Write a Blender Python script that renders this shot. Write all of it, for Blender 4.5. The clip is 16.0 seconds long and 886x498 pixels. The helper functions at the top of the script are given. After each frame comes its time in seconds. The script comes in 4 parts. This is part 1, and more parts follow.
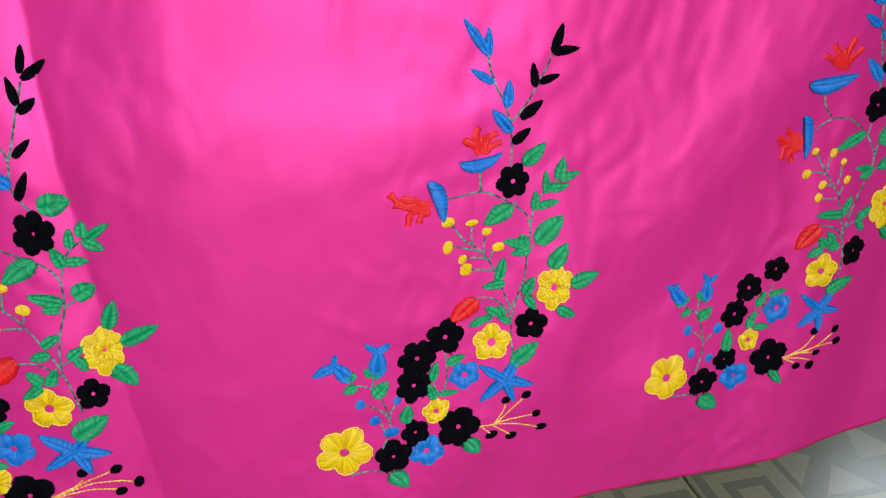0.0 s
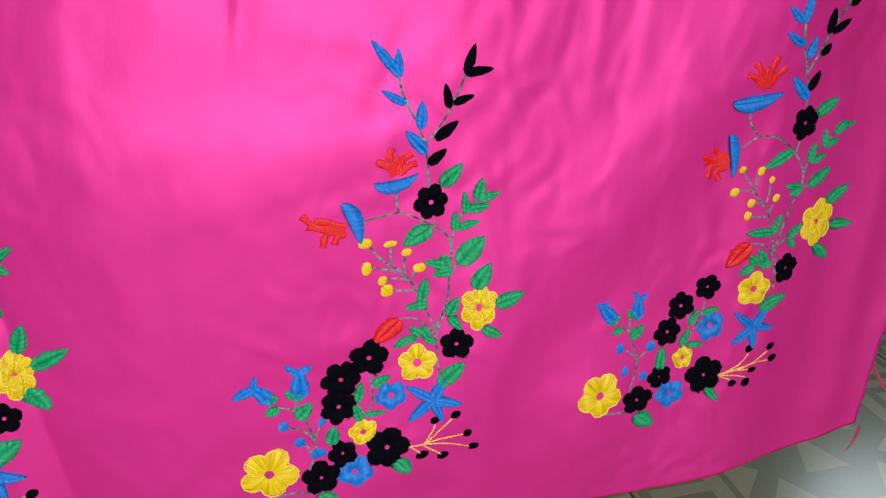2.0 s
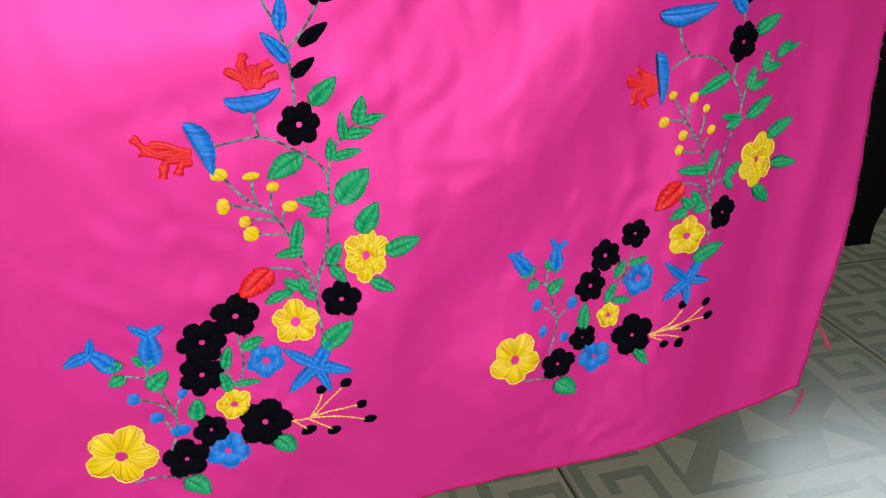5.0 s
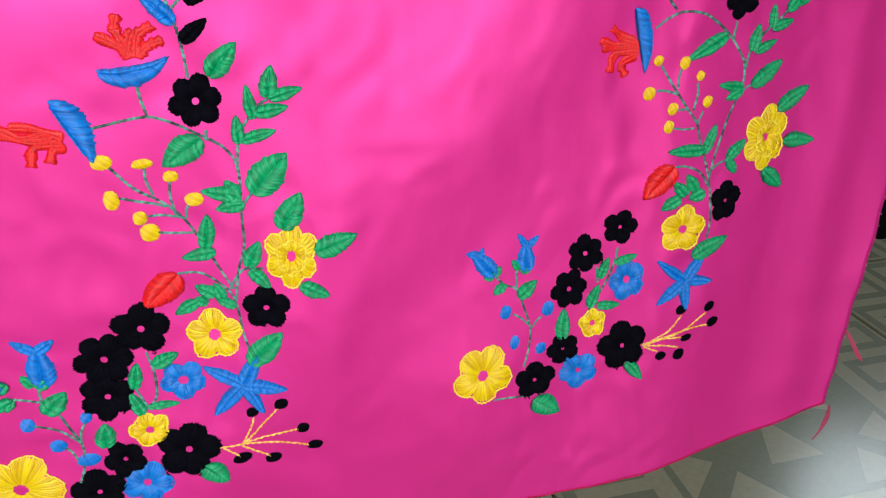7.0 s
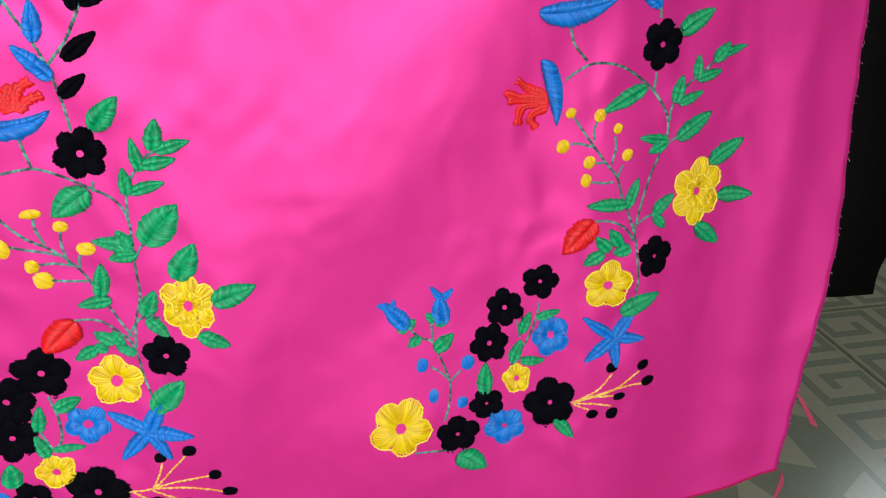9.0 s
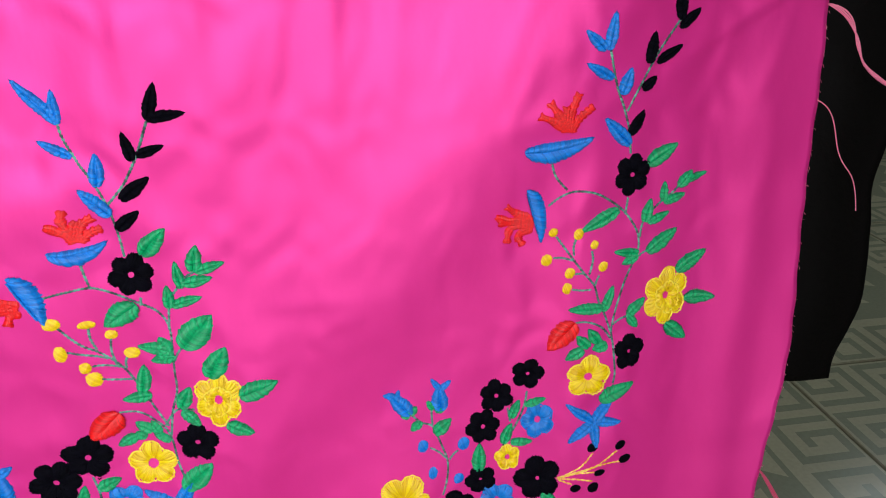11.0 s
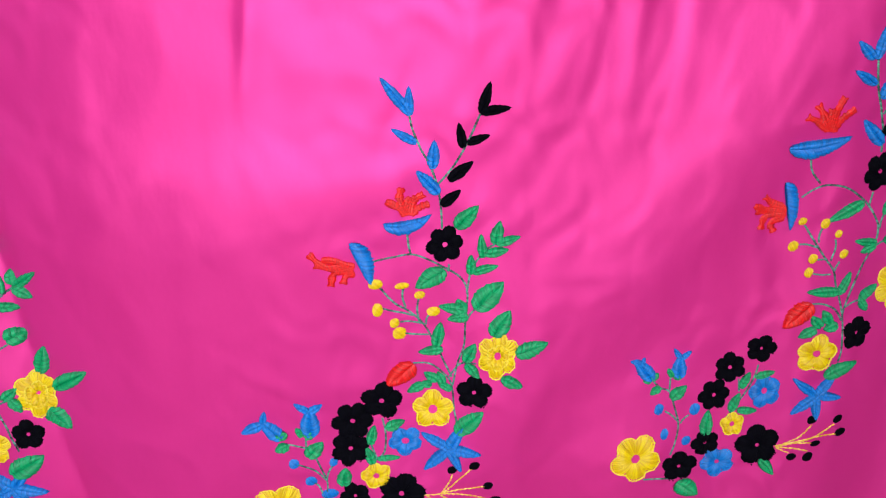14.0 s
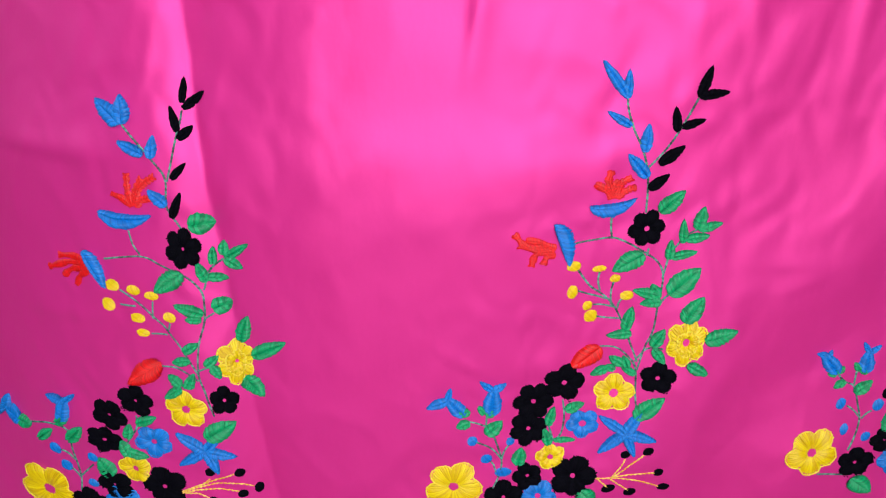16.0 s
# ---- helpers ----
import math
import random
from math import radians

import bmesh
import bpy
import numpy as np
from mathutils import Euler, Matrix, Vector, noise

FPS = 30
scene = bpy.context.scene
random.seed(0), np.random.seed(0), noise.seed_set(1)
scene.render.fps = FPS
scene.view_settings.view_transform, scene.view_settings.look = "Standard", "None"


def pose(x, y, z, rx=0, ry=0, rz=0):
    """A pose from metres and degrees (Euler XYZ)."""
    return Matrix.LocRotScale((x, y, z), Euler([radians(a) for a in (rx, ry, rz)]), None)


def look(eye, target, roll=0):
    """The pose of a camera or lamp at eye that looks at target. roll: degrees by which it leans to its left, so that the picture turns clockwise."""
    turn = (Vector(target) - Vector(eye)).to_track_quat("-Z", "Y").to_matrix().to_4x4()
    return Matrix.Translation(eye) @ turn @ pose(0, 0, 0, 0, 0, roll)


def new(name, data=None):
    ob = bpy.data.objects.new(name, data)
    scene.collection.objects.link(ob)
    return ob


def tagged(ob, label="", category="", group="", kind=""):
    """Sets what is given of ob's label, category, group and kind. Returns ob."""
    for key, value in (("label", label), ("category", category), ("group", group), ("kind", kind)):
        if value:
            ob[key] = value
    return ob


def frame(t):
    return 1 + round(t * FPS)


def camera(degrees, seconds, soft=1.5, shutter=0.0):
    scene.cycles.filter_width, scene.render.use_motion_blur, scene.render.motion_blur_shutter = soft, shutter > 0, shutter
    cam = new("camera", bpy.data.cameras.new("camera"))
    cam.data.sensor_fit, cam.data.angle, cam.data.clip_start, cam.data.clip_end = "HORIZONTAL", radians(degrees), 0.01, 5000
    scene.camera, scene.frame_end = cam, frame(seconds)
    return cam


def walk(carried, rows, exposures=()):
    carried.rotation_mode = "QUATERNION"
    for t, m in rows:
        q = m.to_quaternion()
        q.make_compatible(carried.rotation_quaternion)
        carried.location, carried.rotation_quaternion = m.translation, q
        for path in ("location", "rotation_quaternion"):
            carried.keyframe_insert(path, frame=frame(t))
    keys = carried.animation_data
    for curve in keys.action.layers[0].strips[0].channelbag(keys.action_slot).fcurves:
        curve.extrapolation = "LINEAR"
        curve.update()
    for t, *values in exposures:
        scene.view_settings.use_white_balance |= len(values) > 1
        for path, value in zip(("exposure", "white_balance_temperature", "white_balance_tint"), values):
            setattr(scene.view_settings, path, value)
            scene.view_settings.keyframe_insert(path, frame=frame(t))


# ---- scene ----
cam = camera(63.5, 16.0, soft=1.0)
METRES, EYE, TILT, LEAN, TURN = 0.72, 0.567, -25.5, -1.0, 0.0
ROWS = [
    (0.0, 0.0, 0.0, 0.0, 0.0, 0.0, -0.0),
    (0.5, 0.0196, -0.0004, 0.0047, -0.34, -0.15, 0.32),
    (1.0, 0.0386, 0.0015, 0.0085, -0.57, -0.24, 0.61),
    (1.5, 0.0579, 0.0021, 0.0144, -0.52, -0.02, 0.74),
    (2.0, 0.0758, 0.0076, 0.0203, -0.49, 0.09, 0.09),
    (2.5, 0.089, 0.0155, 0.0226, -1.63, -0.07, 0.17),
    (3.0, 0.0975, 0.0229, 0.0273, -2.3, -0.03, 0.63),
    (3.5, 0.1106, 0.0391, 0.0277, -3.13, -0.42, 0.48),
    (4.0, 0.1235, 0.0599, 0.0119, -3.99, -1.29, 0.87),
    (6.5, 0.2067, 0.2105, -0.0327, -1.39, -1.29, 0.27),
    (7.0, 0.2331, 0.2222, -0.0256, -0.6, -1.3, 1.09),
    (7.5, 0.2712, 0.2238, -0.0225, 0.26, -1.49, 1.18),
    (8.0, 0.3054, 0.2324, -0.0276, 1.41, -1.41, 1.57),
    (8.5, 0.328, 0.2337, -0.0193, 2.43, -1.04, 0.09),
    (9.0, 0.3516, 0.2406, 0.0047, 3.64, -0.11, -0.34),
    (9.5, 0.3636, 0.2352, 0.0244, 3.79, 0.44, -0.3),
    (12.0, 0.3321, 0.1102, 0.0784, 3.87, 2.3, -1.12),
    (12.5, 0.299, 0.1015, 0.0739, 4.42, 1.98, -1.72),
    (13.0, 0.2496, 0.0881, 0.0656, 5.43, 1.76, -2.28),
    (13.5, 0.2047, 0.0661, 0.0521, 6.52, 1.3, -2.94),
    (14.0, 0.1676, 0.0463, 0.047, 8.33, 1.4, -2.77),
    (14.5, 0.1436, 0.0354, 0.0418, 8.77, 1.1, -2.96),
    (15.0, 0.1142, 0.029, 0.0399, 9.76, 0.7, -3.27),
    (15.5, 0.0801, 0.0239, 0.0354, 10.22, 0.55, -3.96),
    (16.0, 0.0246, 0.0132, 0.026, 11.99, 0.62, -4.52),
]
EXPOSURES = [(0.0, -0.18), (4.0, -0.15), (7.0, 0.0), (9.5, 0.0), (12.0, -0.08), (16.0, -0.08)]
walk(cam, [(t, pose(0, 0, EYE, TILT, LEAN, TURN) @ pose(METRES * x, METRES * y, METRES * z, 90 + pitch, roll, yaw)) for t, x, y, z, yaw, pitch, roll in ROWS], EXPOSURES)

# ---- world and lights ----
world = bpy.data.worlds.new("sky")
scene.world = world
world.use_nodes = True
sky = world.node_tree.nodes.new("ShaderNodeTexSky")
sky.sky_type, sky.sun_disc, sky.sun_elevation, sky.sun_rotation = "NISHITA", False, radians(40), radians(200)
background = world.node_tree.nodes["Background"]
background.inputs["Strength"].default_value = 0.12
world.node_tree.links.new(sky.outputs["Color"], background.inputs["Color"])


def daylight(name, place, target, width, height, watts, colour):
    lamp = bpy.data.lights.new(name, "AREA")
    lamp.shape, lamp.size, lamp.size_y, lamp.energy, lamp.color = "RECTANGLE", width, height, watts, colour
    ob = new(name, lamp)
    ob.matrix_world = look(place, target)
    return ob


# Daylight that comes in by the doorway in the south wall and by the window in the north wall. The west lamp is an added
# fill.
daylight("doorway_daylight", (0.62, -1.17, 1.0), (0.25, 0.5, 0.55), 2.0, 1.8, 47, (0.94, 0.96, 1.0))
# Fill lamp added to brighten the cloth west of the sharp fold.
daylight("west_fill_light", (-1.86, -0.2, 1.55), (0.2, 0.2, 1.0), 1.2, 1.25, 10, (0.86, 0.93, 1.0))
daylight("north_window_daylight", (2.3, 2.40, 1.95), (1.9, 1.0, 1.0), 1.2, 0.9, 36, (0.80, 0.92, 0.98))


# ---- materials ----
def nodes_of(name):
    m = bpy.data.materials.new(name)
    m.use_nodes = True
    return m, m.node_tree.nodes, m.node_tree.links, m.node_tree.nodes["Principled BSDF"]


def plain(name, colour, rough=0.6, vary=0.25, scale=40.0, bump=0.1, metal=0.0, relief=0.002):
    """A surface with two scales of colour variation and fine relief."""
    m, n, l, p = nodes_of(name)
    coord = n.new("ShaderNodeTexCoord")
    fine, broad = n.new("ShaderNodeTexNoise"), n.new("ShaderNodeTexNoise")
    fine.inputs["Scale"].default_value, fine.inputs["Detail"].default_value = scale * 8, 4
    broad.inputs["Scale"].default_value, broad.inputs["Detail"].default_value = scale * 0.25, 3
    mix = n.new("ShaderNodeMix")
    mix.data_type = "RGBA"
    mix.inputs[6].default_value = (*[c * (1 - vary) for c in colour], 1)
    mix.inputs[7].default_value = (*[min(1, c * (1 + vary)) for c in colour], 1)
    add = n.new("ShaderNodeMath")
    add.operation, add.inputs[1].default_value = "MULTIPLY_ADD", 0.5
    half = n.new("ShaderNodeMath")
    half.operation, half.inputs[1].default_value = "MULTIPLY", 0.5
    l.new(coord.outputs["Object"], fine.inputs["Vector"])
    l.new(coord.outputs["Object"], broad.inputs["Vector"])
    l.new(broad.outputs["Fac"], half.inputs[0])
    l.new(fine.outputs["Fac"], add.inputs[0])
    l.new(half.outputs[0], add.inputs[2])
    l.new(add.outputs[0], mix.inputs[0])
    l.new(mix.outputs[2], p.inputs["Base Color"])
    b = n.new("ShaderNodeBump")
    b.inputs["Strength"].default_value, b.inputs["Distance"].default_value = bump, relief
    l.new(fine.outputs["Fac"], b.inputs["Height"])
    l.new(b.outputs["Normal"], p.inputs["Normal"])
    p.inputs["Roughness"].default_value, p.inputs["Metallic"].default_value = rough, metal
    return m


def thread(name, dark, light, rough=0.34, gloss=0.45):
    """Twisted embroidery thread: each stitch has its own shade, with a fine twist across it."""
    m, n, l, p = nodes_of(name)
    geo, coord = n.new("ShaderNodeNewGeometry"), n.new("ShaderNodeTexCoord")
    mix = n.new("ShaderNodeMix")
    mix.data_type = "RGBA"
    mix.inputs[6].default_value, mix.inputs[7].default_value = (*dark, 1), (*light, 1)
    l.new(geo.outputs["Random Per Island"], mix.inputs[0])
    l.new(mix.outputs[2], p.inputs["Base Color"])
    twist = n.new("ShaderNodeTexNoise")
    twist.inputs["Scale"].default_value, twist.inputs["Detail"].default_value = 1800, 2
    l.new(coord.outputs["Object"], twist.inputs["Vector"])
    b = n.new("ShaderNodeBump")
    b.inputs["Strength"].default_value, b.inputs["Distance"].default_value = 0.5, 0.0004
    l.new(twist.outputs["Fac"], b.inputs["Height"])
    l.new(b.outputs["Normal"], p.inputs["Normal"])
    p.inputs["Roughness"].default_value, p.inputs["Specular IOR Level"].default_value = rough, gloss
    return m


def satin(name, dark, light):
    """Plain-woven cotton satin: soft broad gloss, fine weave and small puckers."""
    m, n, l, p = nodes_of(name)
    coord = n.new("ShaderNodeTexCoord")
    broad = n.new("ShaderNodeTexNoise")
    broad.inputs["Scale"].default_value, broad.inputs["Detail"].default_value = 9, 4
    mix = n.new("ShaderNodeMix")
    mix.data_type = "RGBA"
    mix.inputs[6].default_value, mix.inputs[7].default_value = (*dark, 1), (*light, 1)
    l.new(coord.outputs["Object"], broad.inputs["Vector"])
    l.new(broad.outputs["Fac"], mix.inputs[0])
    l.new(mix.outputs[2], p.inputs["Base Color"])
    weave, pucker = n.new("ShaderNodeTexNoise"), n.new("ShaderNodeTexNoise")
    weave.inputs["Scale"].default_value, weave.inputs["Detail"].default_value = 1400, 2
    pucker.inputs["Scale"].default_value, pucker.inputs["Detail"].default_value = 55, 3
    stretch = n.new("ShaderNodeMapping")
    stretch.inputs["Scale"].default_value = (1.0, 1.0, 0.6)
    l.new(coord.outputs["Object"], stretch.inputs["Vector"])
    l.new(stretch.outputs["Vector"], pucker.inputs["Vector"])
    l.new(coord.outputs["Object"], weave.inputs["Vector"])
    b1, b2 = n.new("ShaderNodeBump"), n.new("ShaderNodeBump")
    b1.inputs["Strength"].default_value, b1.inputs["Distance"].default_value = 0.12, 0.004
    b2.inputs["Strength"].default_value, b2.inputs["Distance"].default_value = 0.08, 0.0003
    l.new(pucker.outputs["Fac"], b1.inputs["Height"])
    l.new(weave.outputs["Fac"], b2.inputs["Height"])
    l.new(b1.outputs["Normal"], b2.inputs["Normal"])
    l.new(b2.outputs["Normal"], p.inputs["Normal"])
    p.inputs["Roughness"].default_value, p.inputs["Metallic"].default_value = 0.46, 0.36
    p.inputs["Specular IOR Level"].default_value = 0.55
    return m


PINK = satin("pink_satin", (0.80, 0.0245, 0.280), (0.86, 0.032, 0.325))
PINK_EDGE = thread("pink_raw_edge", (0.72, 0.06, 0.20), (0.88, 0.30, 0.42))
HEM_RED = thread("red_hem_thread", (0.55, 0.004, 0.06), (0.75, 0.008, 0.11))
LOOSE_RED = thread("faded_red_thread", (0.45, 0.04, 0.10), (0.65, 0.09, 0.18))
THREADS = {
    "green": thread("green_thread", (0.0, 0.23, 0.078), (0.001, 0.42, 0.15)),
    "blue": thread("blue_thread", (0.0, 0.13, 0.48), (0.001, 0.23, 0.72)),
    "yellow": thread("yellow_thread", (0.68, 0.40, 0.001), (0.92, 0.70, 0.003)),
    "pale": thread("pale_yellow_thread", (0.85, 0.62, 0.03), (0.93, 0.74, 0.07)),
    "black": thread("black_thread", (0.0012, 0.0012, 0.0025), (0.003, 0.0026, 0.006), 0.7, 0.04),
    "red": thread("red_thread", (0.60, 0.003, 0.005), (0.90, 0.010, 0.012)),
    "stem": thread("stem_thread", (0.001, 0.028, 0.022), (0.13, 0.44, 0.32)),
    "gold": thread("gold_thread", (0.72, 0.32, 0.02), (0.95, 0.66, 0.14)),
}
LINT = plain("pale_lint", (0.5, 0.45, 0.42), 0.9, 0.1, 200, 0.1)
BLACK_CLOTH = plain("black_cloth", (0.0014, 0.001, 0.0009), 0.7, 0.4, 30, 0.3)
BLACK_CLOTH.node_tree.nodes["Principled BSDF"].inputs["Specular IOR Level"].default_value = 0.08
TILE = plain("glazed_tile", (0.27, 0.26, 0.175), 0.20, 0.28, 22, 0.05)
TILE_KEY = plain("glazed_key_pattern", (0.16, 0.17, 0.115), 0.20, 0.28, 22, 0.05)
GROUT = plain("dark_grout", (0.03, 0.027, 0.018), 0.9, 0.3, 60, 0.4)
PLASTER = plain("tan_plaster", (0.26, 0.24, 0.20), 0.85, 0.08, 6, 0.2)
CEILING = plain("grey_ceiling", (0.42, 0.41, 0.39), 0.9, 0.05, 6, 0.2)
WOOD = plain("brown_wood", (0.09, 0.045, 0.022), 0.5, 0.3, 20, 0.2)


# ---- building helpers ----
def link(name, verts, faces, material, parent=None, label="", smooth=True):
    me = bpy.data.meshes.new(name)
    me.from_pydata([tuple(v) for v in verts], [], faces)
    me.materials.append(material)
    me.update()
    if smooth:
        me.shade_smooth()
    ob = new(name, me)
    ob.parent = parent
    return tagged(ob, label)


def box_bm(bm, x0, y0, z0, x1, y1, z1, bevel=0.0):
    made = bmesh.ops.create_cube(bm, size=1)["verts"]
    for v in made:
        v.co = Vector((x0 + (v.co.x + 0.5) * (x1 - x0), y0 + (v.co.y + 0.5) * (y1 - y0), z0 + (v.co.z + 0.5) * (z1 - z0)))
    if bevel:
        edges = list({e for v in made for e in v.link_edges})
        bmesh.ops.bevel(bm, geom=edges, offset=bevel, segments=2, affect="EDGES")


def part(name, bm, material, parent=None, label="", smooth=False):
    me = bpy.data.meshes.new(name)
    bm.to_mesh(me)
    bm.free()
    me.materials.append(material)
    if smooth:
        me.shade_smooth()
    ob = new(name, me)
    ob.parent = parent
    return tagged(ob, label)


def structure(name, boxes, material, label, bevel=0.0):
    bm = bmesh.new()
    for b in boxes:
        box_bm(bm, *b, bevel)
    return tagged(part(name, bm, material), label, "structure", kind="structure")


# ---- the room ----
XW, XE, YS, YN, TOP = -1.8, 3.2, -1.1, 2.3, 2.6
structure("wall_north", [(XW - 0.15, YN, -0.1, 1.68, YN + 0.15, TOP), (2.92, YN, -0.1, XE + 0.15, YN + 0.15, TOP),
                         (1.68, YN, -0.1, 2.92, YN + 0.15, 1.48), (1.68, YN, 2.42, 2.92, YN + 0.15, TOP)], PLASTER, "tan plastered wall with a high open window")
structure("wall_east", [(XE, YS, -0.1, XE + 0.15, YN, TOP)], PLASTER, "plain tan plastered wall")
# The gap in this wall is added to let the west fill through.
structure("wall_west", [(XW - 0.15, YS, -0.1, XW, -0.82, TOP), (XW - 0.15, 0.42, -0.1, XW, YN, TOP),
                        (XW - 0.15, -0.82, -0.1, XW, 0.42, 0.9), (XW - 0.15, -0.82, 2.2, XW, 0.42, TOP)],
          PLASTER, "tan plastered wall with an opening added for the fill lamp")
structure("wall_south", [(XW - 0.15, YS - 0.15, -0.1, -0.40, YS, TOP), (1.64, YS - 0.15, -0.1, XE + 0.15, YS, TOP),
                         (-0.40, YS - 0.15, 2.0, 1.64, YS, TOP)], PLASTER, "tan plastered wall with a wide open doorway")
# Added wall out of view, which keeps doorway light off the cloth's eastern part.
structure("shading_wall", [(0.58, -0.05, -0.1, XE, 0.08, TOP)], PLASTER, "unseen plain tan plastered wall added to shade the cloth's eastern part")
structure("ceiling", [(XW - 0.15, YS - 0.15, TOP, XE + 0.15, YN + 0.15, TOP + 0.1)], CEILING, "plain grey ceiling")
floor = structure("floor", [(XW - 0.15, YS - 0.15, -0.1, XE + 0.15, YN + 0.15, -0.009)], GROUT, "floor of large olive tiles with dark joints")


# ---- the hanging cloth ----
RIGHT_EDGE, LEFT_EDGE, RAIL_Z = 0.4710, -0.78, 0.98


# broad shape of the hanging cloth
BROAD = (0.4726, 0.3178, 0.1736, -0.8933, -0.0376, 0.0993, -0.026, 0.8868)


def ease(v, low, high, soft):
    """v held between low and high, with rounded ends."""
    if v < low + soft:
        return low + soft * math.exp((v - low - soft) / soft)
    if v > high - soft:
        return high - soft * math.exp((high - soft - v) / soft)
    return v


def bell(v, left, right):
    return math.exp(-(v / (left if v < 0 else right)) ** 2)


def ripple(x, z, seed):
    """Uneven small waves between about -1 and 1."""
    u = x + 0.35 * math.sin(2.1 * z + seed) + 0.2 * math.sin(3.3 * x - seed)
    w = z + 0.30 * math.sin(2.7 * x + 2 * seed) + 0.2 * math.sin(2.9 * z + seed)
    return (math.sin(5.1 * u + 2.3 * w + seed) + math.sin(3.2 * w - 4.7 * u + 1.7 * seed) + math.sin(6.3 * w + 1.1 * u + 2.9 * seed)) / 3


# short pinched creases: x, z, slant, length, width, height
PINCHES = [(0.155, 0.360, 0.0, 0.030, 0.005, 0.0006), (0.165, 0.343, 0.5, 0.020, 0.005, 0.0006), (0.420, 0.525, 0.55, 0.050, 0.004, 0.0016),
           (-0.370, 0.435, 0.0, 0.060, 0.006, 0.0020), (-0.370, 0.310, 0.1, 0.040, 0.006, 0.0015), (-0.060, 0.280, -0.6, 0.030, 0.005, 0.0010),
           (0.150, 0.560, 1.4, 0.050, 0.005, 0.0015), (-0.050, 0.200, -0.4, 0.030, 0.006, 0.0010)]


def pinched(x, z):
    y = 0.0
    for cx, cz, slant, length, width, height in PINCHES:
        dx, dz = x - cx, z - cz
        if abs(dx) < 2.2 * length and abs(dz) < 2.2 * length:
            u, v = dx * math.cos(slant) + dz * math.sin(slant), dz * math.cos(slant) - dx * math.sin(slant)
            y += height * bell(u, length, length) * bell(v, width, width * 1.8)
    return y


def folds(x, z):
    """Folds, creases and small waves of the cloth, towards the room where negative."""
    # step where the western part lies over the rest
    v = x + 0.2355 + 0.094 * (z - 0.336)
    y = 0.014 * math.exp(v / 0.018 if v < 0 else -v / 0.07)
    # soft upright folds
    y -= 0.0055 * bell(x - 0.102 + 0.03 * (z - 0.2), 0.040, 0.032) / (1 + math.exp((z - 0.40) / 0.03))
    y -= 0.0016 * bell(x - 0.428 - 0.03 * (z - 0.2), 0.024, 0.016)
    y += 0.0012 * bell(x - 0.455, 0.012, 0.02)
    y -= 0.0022 * bell(x - 0.172 - 0.05 * (z - 0.55), 0.009, 0.006) * bell(z - 0.58, 0.10, 0.3)
    y -= 0.0018 * bell(x - 0.205 - 0.05 * (z - 0.55), 0.007, 0.009) * bell(z - 0.58, 0.09, 0.3)
    y -= 0.0030 * bell(x + 0.062 - 0.12 * (z - 0.52), 0.005, 0.010) * bell(z - 0.54, 0.05, 0.2)
    # pressed crease across, above which the cloth leans back a little
    y += 0.05 * 0.02 * math.log(1 + math.exp(min(30.0, (z - 0.425 + 0.02 * x) / 0.02))) * (1 - 1 / (1 + math.exp(-(x - 0.06) / 0.04)))
    y += 0.0032 * math.tanh((z - 0.452 + 0.02 * x) / 0.022) / (1 + math.exp((x - 0.03) / 0.03))
    # flatter band beyond which the cloth turns away
    y -= 0.012 * bell(x - 0.31, 0.12, 0.11)
    y -= 0.005 * bell(x - 0.085, 0.04, 0.05) * bell(z - 0.52, 0.07, 0.3)
    # the eastern edge turns back
    y += 0.14 * 0.015 * math.log(1 + math.exp(min(30.0, (x - 0.400) / 0.015)))
    y += 0.006 * bell(x - 0.405, 0.035, 0.04) - 0.003 * bell(x - 0.325, 0.03, 0.03)
    # slanting swell between the two eastern sprays
    y -= 0.008 * bell((x - 0.215) * 0.8 - (z - 0.40) * 0.6, 0.06, 0.045)
    # small waves
    y += 0.0028 * ripple(x * 1.6, z * 1.1, 0.7) + 0.0007 * ripple(x * 5.5, z * 4.2, 2.1) + 0.00045 * ripple(x * 15, z * 13, 4.4)
    # thin creases
    y -= 0.0007 * math.exp(-(ripple(x * 3.6, z * 3.0, 5.2) / 0.22) ** 2) + 0.0005 * math.exp(-(ripple(x * 8, z * 7, 2.6) / 0.3) ** 2)
    # puckers where the stitching draws the cloth together
    near = bell(x - 0.03 - 0.25 * (z - 0.3), 0.11, 0.12) + bell(x - 0.33 - 0.25 * (z - 0.3), 0.11, 0.09) + bell(x + 0.28 - 0.2 * (z - 0.3), 0.11, 0.08)
    y += near * (0.0010 * ripple(x * 22, z * 14, 1.3) + 0.0007 * ripple(x * 45, z * 30, 3.1))
    return y


def swell(x, z):
    """How far the cloth bellies out below the eastern spray and sinks in behind the middle one."""
    return 0.012 * bell(x - 0.195, 0.06, 0.05) * bell(z - 0.18, 0.10, 0.07) - 0.0035 * bell(x - 0.01, 0.08, 0.08) * bell(z - 0.27, 0.12, 0.16)


def drape(x, z):
    """How far back the cloth hangs at x, z: a broad curve with folds on it."""
    a, c = ease(x, -0.52, 0.52, 0.06), ease(z, 0.0, 0.66, 0.05) - 0.3
    y = sum(k * v for k, v in zip(BROAD, (1, a, a * a, a ** 3, c, c * c, a * c, a * a * c)))
    return y + folds(x, z) - swell(x, z) - pinched(x, z)


def bend(v):
    """Nothing below zero, v above it, with a soft turn."""
    return 0.022 * math.log(1 + math.exp(v / 0.022))


